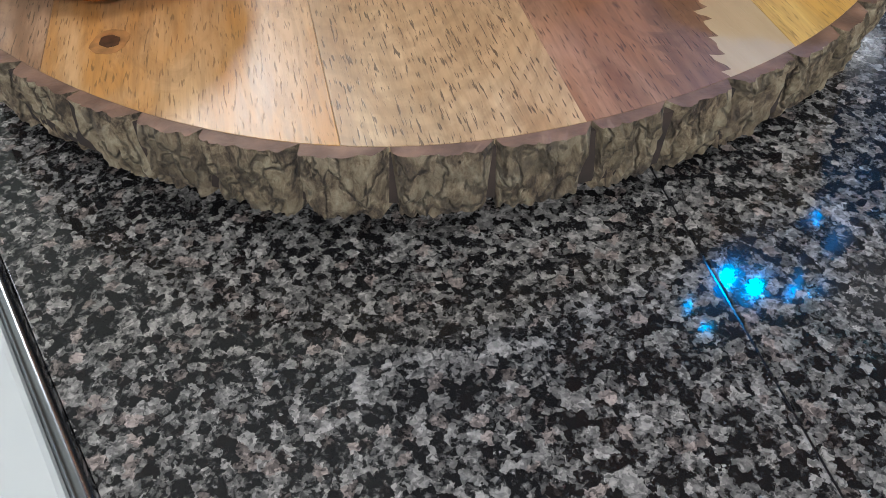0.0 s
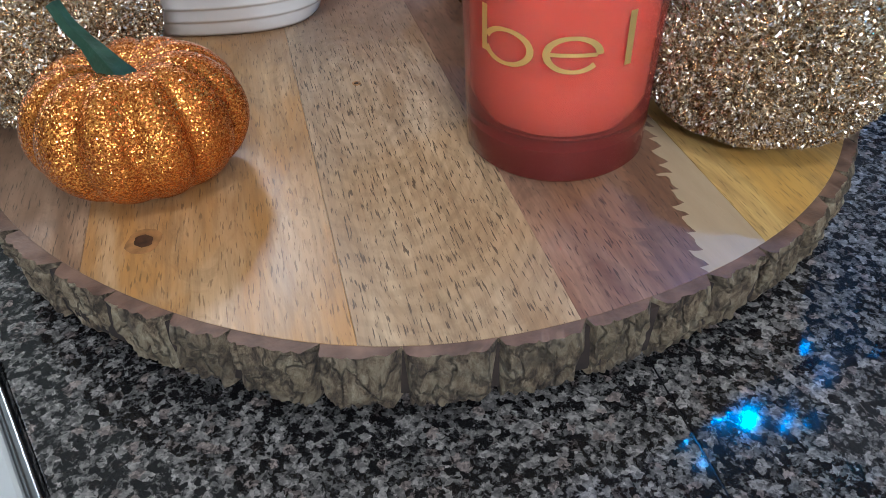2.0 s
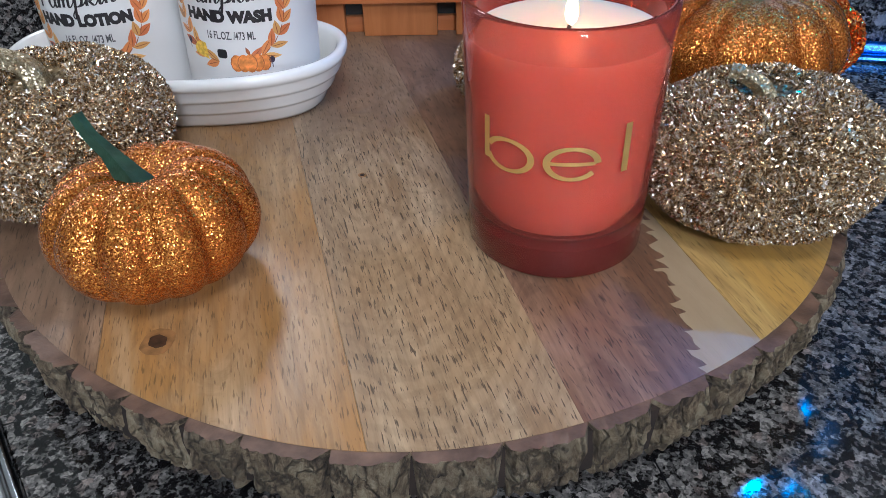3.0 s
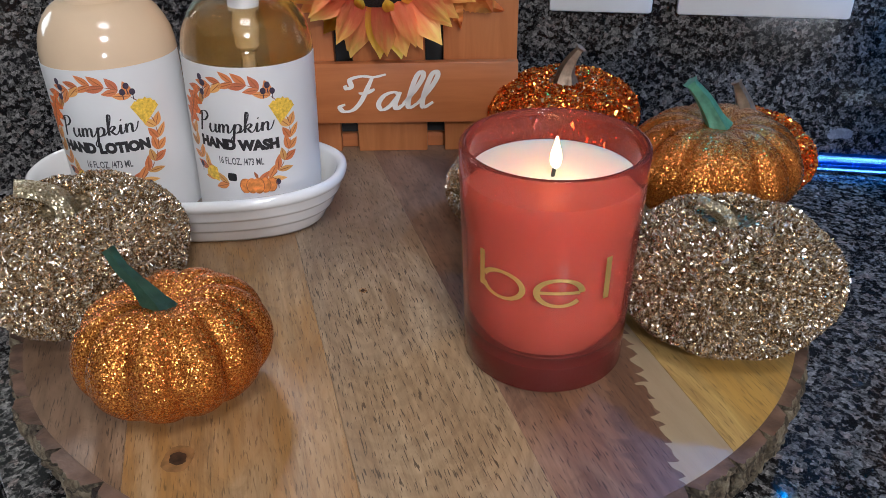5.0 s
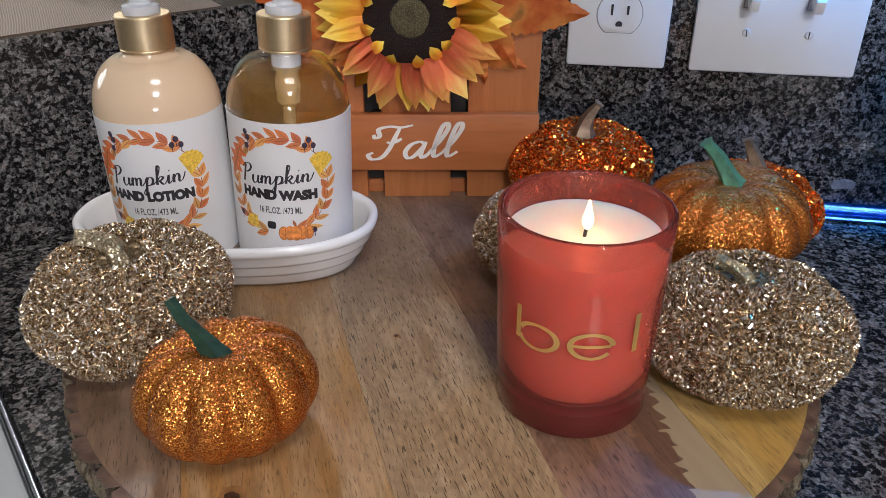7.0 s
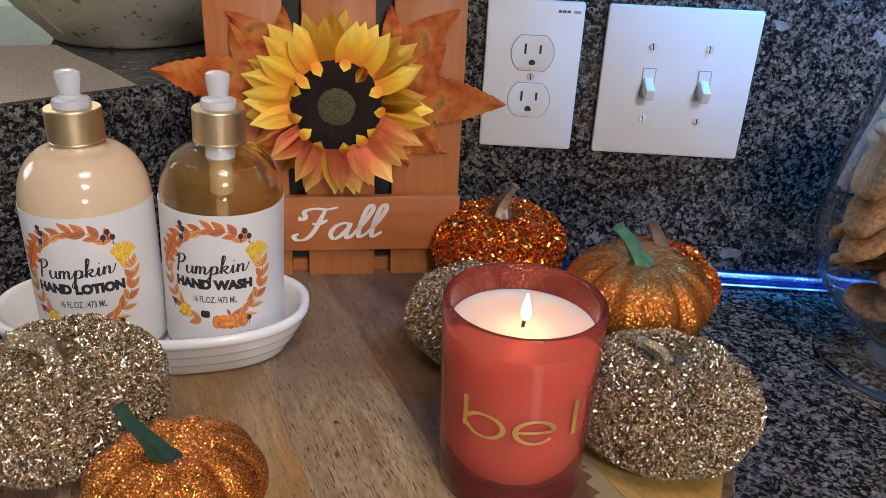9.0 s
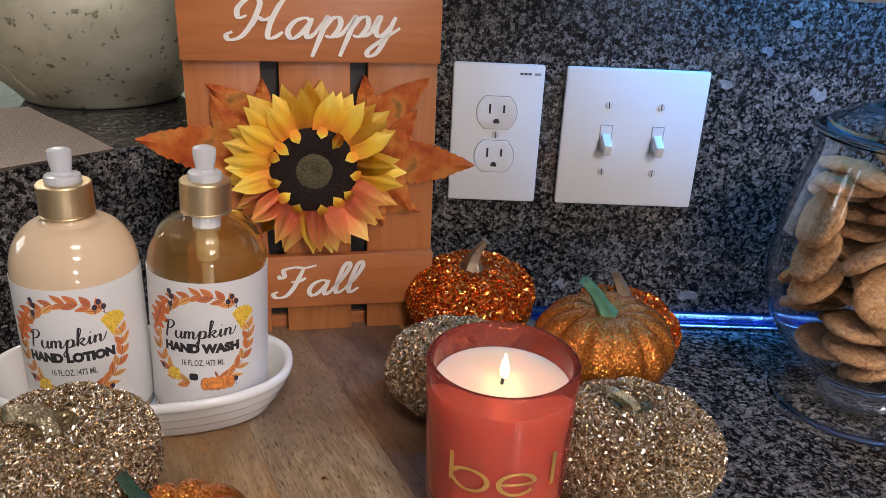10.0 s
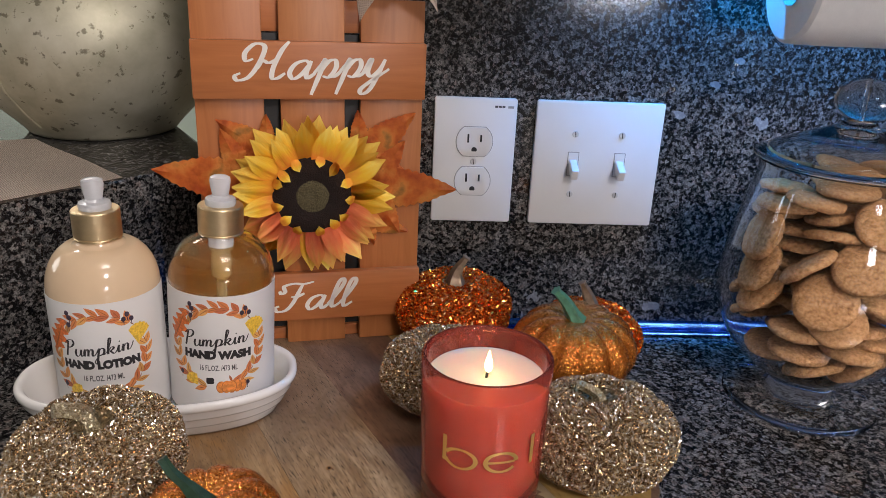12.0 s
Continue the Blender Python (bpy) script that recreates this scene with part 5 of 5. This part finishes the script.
PETALS = {}
for kind, mat_ in (("yellow", PETAL_YELLOW), ("coral", PETAL_PINK)):
    PETALS[kind] = []
    for L, W, lift, curl in ((0.0470, 0.0208, 0.006, -0.003), (0.044, 0.0190, 0.009, -0.006), (0.0455, 0.0198, 0.004, 0.002)):
        me = petal_mesh(L, W, lift, curl)
        me.materials.append(mat_)
        PETALS[kind].append(me)
rp = random.Random(21)
for layer, (count, r0, off, scale, depth) in enumerate(((17, 0.0205, 0.0, 1.0, 0.0085), (17, 0.022, 10.0, 0.95, 0.0115), (15, 0.0235, 4.0, 0.84, 0.0145))):
    for i in range(count):
        deg = 360 * i / count + off + rp.uniform(-5, 5)
        down = math.sin(radians(deg)) < -0.30 and rp.random() < 0.85
        ob = new("petal", rp.choice(PETALS["coral" if down else "yellow"]))
        ob.parent = flower
        a = radians(deg)
        m = Matrix(((math.cos(a), -math.sin(a), 0, r0 * math.cos(a)), (0, 0, -1, -depth + rp.uniform(-0.001, 0.001)), (math.sin(a), math.cos(a), 0, r0 * math.sin(a)), (0, 0, 0, 1)))
        ob.matrix_local = m @ pose(0, 0, 0, rp.uniform(-11, 11), rp.uniform(-7, 1) - 3 * layer, 0) @ Matrix.Diagonal((scale * rp.uniform(0.93, 1.05), scale * rp.uniform(0.92, 1.08), 1, 1))
# small curled inner petals, dark fuzzy ring and olive heart
for i in range(13):
    a = radians(360 * i / 13 + rp.uniform(-9, 9))
    ob = new("inner_petal", PETALS["yellow"][1])
    ob.parent = flower
    m = Matrix(((math.cos(a), -math.sin(a), 0, 0.0335 * math.cos(a)), (0, 0, -1, -0.0205), (math.sin(a), math.cos(a), 0, 0.0335 * math.sin(a)), (0, 0, 0, 1)))
    ob.matrix_local = m @ pose(0, 0, 0, rp.uniform(-12, 12), -16, 180) @ Matrix.Diagonal((0.20 + 0.04 * (i % 3), 0.42, 0.5, 1))


def fuzzy(r_in, r_out, y0, h, n, nr, seed):
    bm, rings = bmesh.new(), []
    for j in range(nr + 1):
        f = j / nr
        r = r_in + (r_out - r_in) * f
        rings.append([bm.verts.new((r * math.cos(2 * math.pi * i / n), -(y0 + h * math.sin(math.pi * min(1, 0.12 + 0.88 * f)) + 0.0009 * noise.noise(Vector((i * 1.7, j * 2.3, seed)))), r * math.sin(2 * math.pi * i / n))) for i in range(n)])
    for p, q in zip(rings, rings[1:]):
        for i in range(n):
            bm.faces.new((p[i], p[(i + 1) % n], q[(i + 1) % n], q[i]))
    bm.faces.new(rings[0])
    return bm


part("dark_ring", fuzzy(0.012, 0.0315, 0.0170, 0.0058, 72, 9, 1.0), CORE_DARK, flower)
part("heart", fuzzy(0.001, 0.0155, 0.0185, 0.0030, 48, 7, 4.0), CORE_GREEN, flower)


def maple_leaf(length, parent, m):
    """A toothed fabric leaf with one long point, two side points and raised veins."""
    bm = bmesh.new()
    for angle, size, wide, zz in ((0, 1.0, 0.40, 0.0), (56, 0.58, 0.24, 0.0005), (-56, 0.58, 0.24, 0.001)):
        a_, L, W = radians(angle), length * size, length * wide
        n = 26
        mids, left, right = [], [], []
        for i in range(n + 1):
            f = i / n
            half = W / 2 * (math.sin(math.pi * f ** 0.72) ** 0.85) * (1 + 0.13 * ((i % 2) - 0.5)) if 0 < i < n else 0.0004
            rise = 0.003 * math.sin(2.6 * f) + zz
            for row, y, z in ((mids, 0, rise + 0.0012), (left, half, rise - 0.001 + 0.0012 * math.sin(i)), (right, -half, rise - 0.001 + 0.0012 * math.cos(i))):
                x = L * f - 0.12 * length * (angle == 0)
                row.append(bm.verts.new((x * math.cos(a_) - y * math.sin(a_), x * math.sin(a_) + y * math.cos(a_), z)))
        for i in range(n):
            bm.faces.new((mids[i], mids[i + 1], left[i + 1], left[i]))
            bm.faces.new((right[i], right[i + 1], mids[i + 1], mids[i]))
    bmesh.ops.solidify(bm, geom=bm.faces[:], thickness=0.0004)
    ob = part("fabric_leaf", bm, LEAF, parent, "orange fabric maple leaf", angle=0.5)
    ob.matrix_local = m
    return ob


def facing(x, z, deg, y, tip=0.0):
    a = radians(deg)
    return Matrix(((math.cos(a), -math.sin(a), 0, x), (0, 0, -1, y), (math.sin(a), math.cos(a), 0, z), (0, 0, 0, 1))) @ pose(0, 0, 0, 0, tip, 0)


for x, z, deg, size, tip in ((-0.050, 0.010, 170, 0.082, -4), (0.048, 0.004, -2, 0.082, -6), (0.040, 0.030, 38, 0.064, 0), (-0.034, 0.034, 146, 0.052, 0), (0.046, -0.024, -20, 0.042, 0)):
    maple_leaf(size, flower, facing(x, z, deg, -0.0055, tip))


# ---- cloth helpers ----
def cloth(name, outline, m, thick, label, category, cells=28, sag=None):
    """A woven sheet; outline is a four-cornered patch filled by a grid."""
    me_bm = bmesh.new()
    uv = me_bm.loops.layers.uv.new("UVMap")
    p00, p10, p11, p01 = [Vector(p) for p in outline]
    grid = []
    for i in range(cells + 1):
        row = []
        for j in range(cells + 1):
            u, v = i / cells, j / cells
            p = p00 * (1 - u) * (1 - v) + p10 * u * (1 - v) + p11 * u * v + p01 * (1 - u) * v
            if sag:
                p = p + sag(u, v)
            row.append(me_bm.verts.new(p))
        grid.append(row)
    for i in range(cells):
        for j in range(cells):
            f = me_bm.faces.new((grid[i][j], grid[i + 1][j], grid[i + 1][j + 1], grid[i][j + 1]))
            for loop, (a_, b_) in zip(f.loops, ((i, j), (i + 1, j), (i + 1, j + 1), (i, j + 1))):
                loop[uv].uv = (a_ / cells * (p10 - p00).length * 4, b_ / cells * (p01 - p00).length * 4)
    bmesh.ops.solidify(me_bm, geom=me_bm.faces[:], thickness=thick)
    ob = mesh_object(name, me_bm, BURLAP, True, 1.2)
    ob.matrix_world = m
    return tagged(ob, label, category)


# burlap runner over the ledge, one corner falling over its front edge
cloth("burlap_runner", [(-0.190, -0.020, LEDGE_Z + 0.0016), (-0.62, -0.555, LEDGE_Z + 0.0016), (-0.85, -0.15, LEDGE_Z + 0.0016), (-0.335, 0.125, LEDGE_Z + 0.0016)], pose(0, 0, 0), 0.001,
      "loosely woven beige burlap runner lying on the ledge", "cloth", 30, lambda u, v: Vector((0, 0, 0.0012 * math.sin(9 * u + 4 * v) ** 2)))
bow = thing("burlap_bow", pose(0.064, -0.125, 0.337, 0, -8, 10), "frayed burlap bow on top of the pallet sign", "bow")
for sgn in (-1, 1):
    bm = bmesh.new()
    rows = []
    for i in range(13):
        f = i / 12
        row = [bm.verts.new((sgn * (0.004 + 0.026 * f), -0.008 - 0.010 * math.sin(3.1 * f) + 0.002 * math.sin(5 * g), 0.010 + (g - 0.5) * (0.014 + 0.020 * f) + 0.004 * math.sin(3 * f) - 0.010 * f * f)) for g in (0, 0.25, 0.5, 0.75, 1)]
        rows.append(row)
    for p, q in zip(rows, rows[1:]):
        for k in range(4):
            bm.faces.new((p[k], q[k], q[k + 1], p[k + 1]))
    bm.loops.layers.uv.new("UVMap")
    lay = bm.loops.layers.uv.active
    for f in bm.faces:
        for l in f.loops:
            l[lay].uv = (l.vert.co.x * 4, l.vert.co.z * 4)
    bmesh.ops.solidify(bm, geom=bm.faces[:], thickness=0.001)
    part("loop", bm, BURLAP, bow, angle=1.2)
part("knot", box((-0.006, -0.018, 0.0005), (0.006, -0.004, 0.018), 0.004), BURLAP, bow)

# ---- zinc pot on the ledge ----
pot = thing("zinc_pot", pose(-0.288, 0.207, LEDGE_Z), "round aged galvanised zinc pot with rust specks", "pot")
outer = [(0.060, 0.0), (0.080, 0.001), (0.084, 0.003), (0.087, 0.007), (0.095, 0.016), (0.113, 0.034), (0.134, 0.060), (0.147, 0.092), (0.149, 0.120), (0.142, 0.150), (0.118, 0.178), (0.112, 0.19), (0.114, 0.2)]
part("body", lathe(outer + [(r - 0.002, z) for r, z in outer[::-1][:-3]] + [(0.07, 0.006)], 72), ZINC, pot, angle=1.0)
seam_pts = [Vector(((r + 0.0006) * math.cos(radians(-112)), (r + 0.0006) * math.sin(radians(-112)), z)) for r, z in outer[4:]]
part("seam", tube(seam_pts, [0.0011] * len(seam_pts), 8), ZINC, pot)

# ---- cookie jar ----
JAR = (0.440, -0.136)
jar = thing("cookie_jar", pose(JAR[0], JAR[1], 0.0006), "footed clear glass jar with a knobbed lid full of cookies", "jar")
foot = [(0.050, 0.0), (0.064, 0.0), (0.0655, 0.0012), (0.064, 0.0024), (0.045, 0.0034), (0.033, 0.0056), (0.0285, 0.009), (0.0265, 0.014), (0.0260, 0.022), (0.0275, 0.027)]
shell = [(0.031, 0.030), (0.045, 0.034), (0.060, 0.045), (0.073, 0.062), (0.0815, 0.080), (0.0860, 0.100), (0.0865, 0.118), (0.0840, 0.140), (0.0795, 0.165), (0.0740, 0.188), (0.0705, 0.203), (0.0695, 0.212), (0.0710, 0.219)]
inside = [(r - 0.0022, z + 0.0006) for r, z in shell[::-1]] + [(0.02, 0.0325)]
g = part("foot", lathe(foot, 96), FOOT_GLASS, jar, "clear round glass foot", angle=1.0)
g.visible_shadow = False
g = part("bowl", lathe([(0.024, 0.0278)] + shell + inside, 96), JAR_GLASS, jar, "clear glass bowl", angle=1.0)
g.visible_shadow = False
lid_o = [(0.062, 0.2215), (0.0735, 0.2210), (0.0755, 0.2235), (0.0735, 0.2262), (0.060, 0.2325), (0.040, 0.2410), (0.024, 0.2475), (0.0140, 0.2520), (0.0120, 0.2555), (0.0150, 0.2590), (0.0215, 0.2655), (0.0230, 0.2730), (0.0205, 0.2805), (0.0120, 0.2870), (0.0020, 0.2890)]
lid_i = [(0.001, 0.2455), (0.023, 0.2435), (0.040, 0.2372), (0.057, 0.2300), (0.0615, 0.2240)]
g = part("lid", lathe(lid_o + lid_i, 96, close=False), JAR_GLASS, jar, "clear domed glass lid with a ball knob", angle=1.0)
g.visible_shadow = False
part("thin_bead", lathe([(0.0757, 0.2222), (0.0765, 0.2232), (0.0757, 0.2242)], 96, close=False), JAR_GLASS, jar)

rc = random.Random(9)


def cookie_mesh(r, h, seed):
    prof = [(0.0015, 0.0), (r * 0.9, 0.0), (r * 0.985, h * 0.18), (r, h * 0.42), (r * 0.95, h * 0.72), (r * 0.80, h * 0.92), (r * 0.45, h), (0.0015, h)]
    bm = lathe(prof, 26)
    for v in bm.verts:
        f = 1 + 0.05 * noise.noise(Vector((v.co.x * 60, v.co.y * 60, seed)))
        v.co = Vector((v.co.x * f, v.co.y * f, v.co.z - h / 2 + 0.0016 * noise.noise(Vector((v.co.x * 190, v.co.y * 150, seed + v.co.z * 200)))))
    me = bpy.data.meshes.new("cookie")
    bm.to_mesh(me)
    bm.free()
    me.materials.append(COOKIE)
    smooth(me, 1.0)
    return me


COOKIES = [cookie_mesh(0.0240, 0.0086, 1.3), cookie_mesh(0.0228, 0.0080, 5.1), cookie_mesh(0.0247, 0.0090, 8.6)]


def jar_radius(z):
    for (r0, z0_), (r1, z1_) in zip(shell, shell[1:]):
        if z0_ <= z <= z1_:
            return r0 + (r1 - r0) * (z - z0_) / (z1_ - z0_) - 0.003
    return 0.03


RC, HC = 0.0236, 0.0042
probe = np.array([(f * RC * math.cos(k * math.pi / 5), f * RC * math.sin(k * math.pi / 5), h) for f in (0.35, 0.7, 1.0) for k in range(10) for h in (-HC, 0.0, HC)])
turns, spots = np.zeros((0, 3, 3)), np.zeros((0, 3))
TRIES = 15000
for step in range(TRIES):
    if len(spots) >= 130:
        break
    z = 0.043 + 0.158 * step / TRIES + rc.uniform(0, 0.006)
    tilt, az_ = abs(rc.gauss(0, 44)), rc.uniform(0, 360)
    a, rr = rc.uniform(0, 2 * math.pi), (jar_radius(min(z, 0.21)) - 0.012) * math.sqrt(rc.uniform(0.02, 1))
    m = pose(rr * math.cos(a), rr * math.sin(a), z, 0, 0, az_) @ pose(0, 0, 0, tilt, 0, 0)
    turn, spot = np.array(m.to_3x3()), np.array(m.translation)
    world_pts = probe @ turn.T + spot
    if world_pts[:, 2].min() < 0.0365 or world_pts[:, 2].max() > 0.212:
        continue
    if any(math.hypot(q[0], q[1]) > jar_radius(min(max(q[2], 0.031), 0.215)) - 0.0012 for q in world_pts[20::2]):
        continue
    near = np.linalg.norm(spots - spot, axis=1) < 2.2 * RC
    hit = False
    for tq, sq in zip(turns[near], spots[near]):
        mine = (world_pts - sq) @ tq
        other = ((probe @ tq.T + sq) - spot) @ turn
        for v in (mine, other):
            if (np.hypot(v[:, 0], v[:, 1]) < RC * 0.86)[np.abs(v[:, 2]) < HC * 0.70].any():
                hit = True
    if hit:
        continue
    turns, spots = np.concatenate([turns, turn[None]]), np.concatenate([spots, spot[None]])
    ob = new("cookie", rc.choice(COOKIES))
    ob.matrix_world = pose(JAR[0], JAR[1], 0) @ m
    tagged(ob, "round brown ginger cookie with a cracked top in the jar", "cookie", "cookies in the jar")

# ---- paper towel roll and blue lights under the cupboard ----
roll = thing("paper_towel_roll", pose(0.380, -0.100, 0.358), "white quilted paper towel roll hanging under the cupboard", "paper towel")
bm = lathe([(0.018, 0.0), (0.044, 0.0), (0.0475, 0.003), (0.048, 0.03), (0.048, 0.276), (0.044, 0.28), (0.018, 0.28), (0.018, 0.0)], 64, close=False)
for v in bm.verts:
    v.co = Vector((v.co.z, v.co.y, v.co.x))
part("paper", bm, PAPER, roll, angle=0.6)
bm = lathe([(0.0, -0.03), (0.010, -0.03), (0.010, 0.31), (0.0, 0.31)], 24, close=False)
for v in bm.verts:
    v.co = Vector((v.co.z, v.co.y, v.co.x))
part("rod", bm, SCREW, roll)
for x in (-0.022, 0.298):
    part("bracket", box((x - 0.003, -0.012, -0.014), (x + 0.003, 0.012, 0.0985), 0.001), SCREW, roll)

strip = thing("led_string", pose(0, 0, 0), "string of small glowing blue lights under the cupboard", "string lights")
path = [Vector((0.390 + 0.03 * i, -0.055 - 0.003 * math.sin(i * 1.3), 0.4555)) for i in range(20)]
side = [Vector((0.307, -0.054, 0.4555)), Vector((0.270, -0.095, 0.4555)), Vector((0.287, -0.120, 0.4555)), Vector((0.282, -0.20, 0.4555))]
part("wire", tube([side[0], Vector((0.335, -0.061, 0.4555))] + path, [0.0012] * (len(path) + 2), 6), BLACK_TRIM, strip)
part("wire", tube(side, [0.0012] * len(side), 6), BLACK_TRIM, strip)
bulb_bm = bmesh.new()
bmesh.ops.create_icosphere(bulb_bm, subdivisions=1, radius=0.0026)
bulb_me = bpy.data.meshes.new("bulb")
bulb_bm.to_mesh(bulb_bm and bulb_me)
bulb_bm.free()
bulb_me.materials.append(LED)
for p in side[:3] + [Vector((0.335, -0.061, 0.4555))] + path:
    ob = new("bulb", bulb_me)
    ob.parent = strip
    ob.location, ob.scale = p + Vector((0, 0, -0.0032)), (1, 1, 1) if p.x < 0.35 else (0.6, 0.6, 0.6)
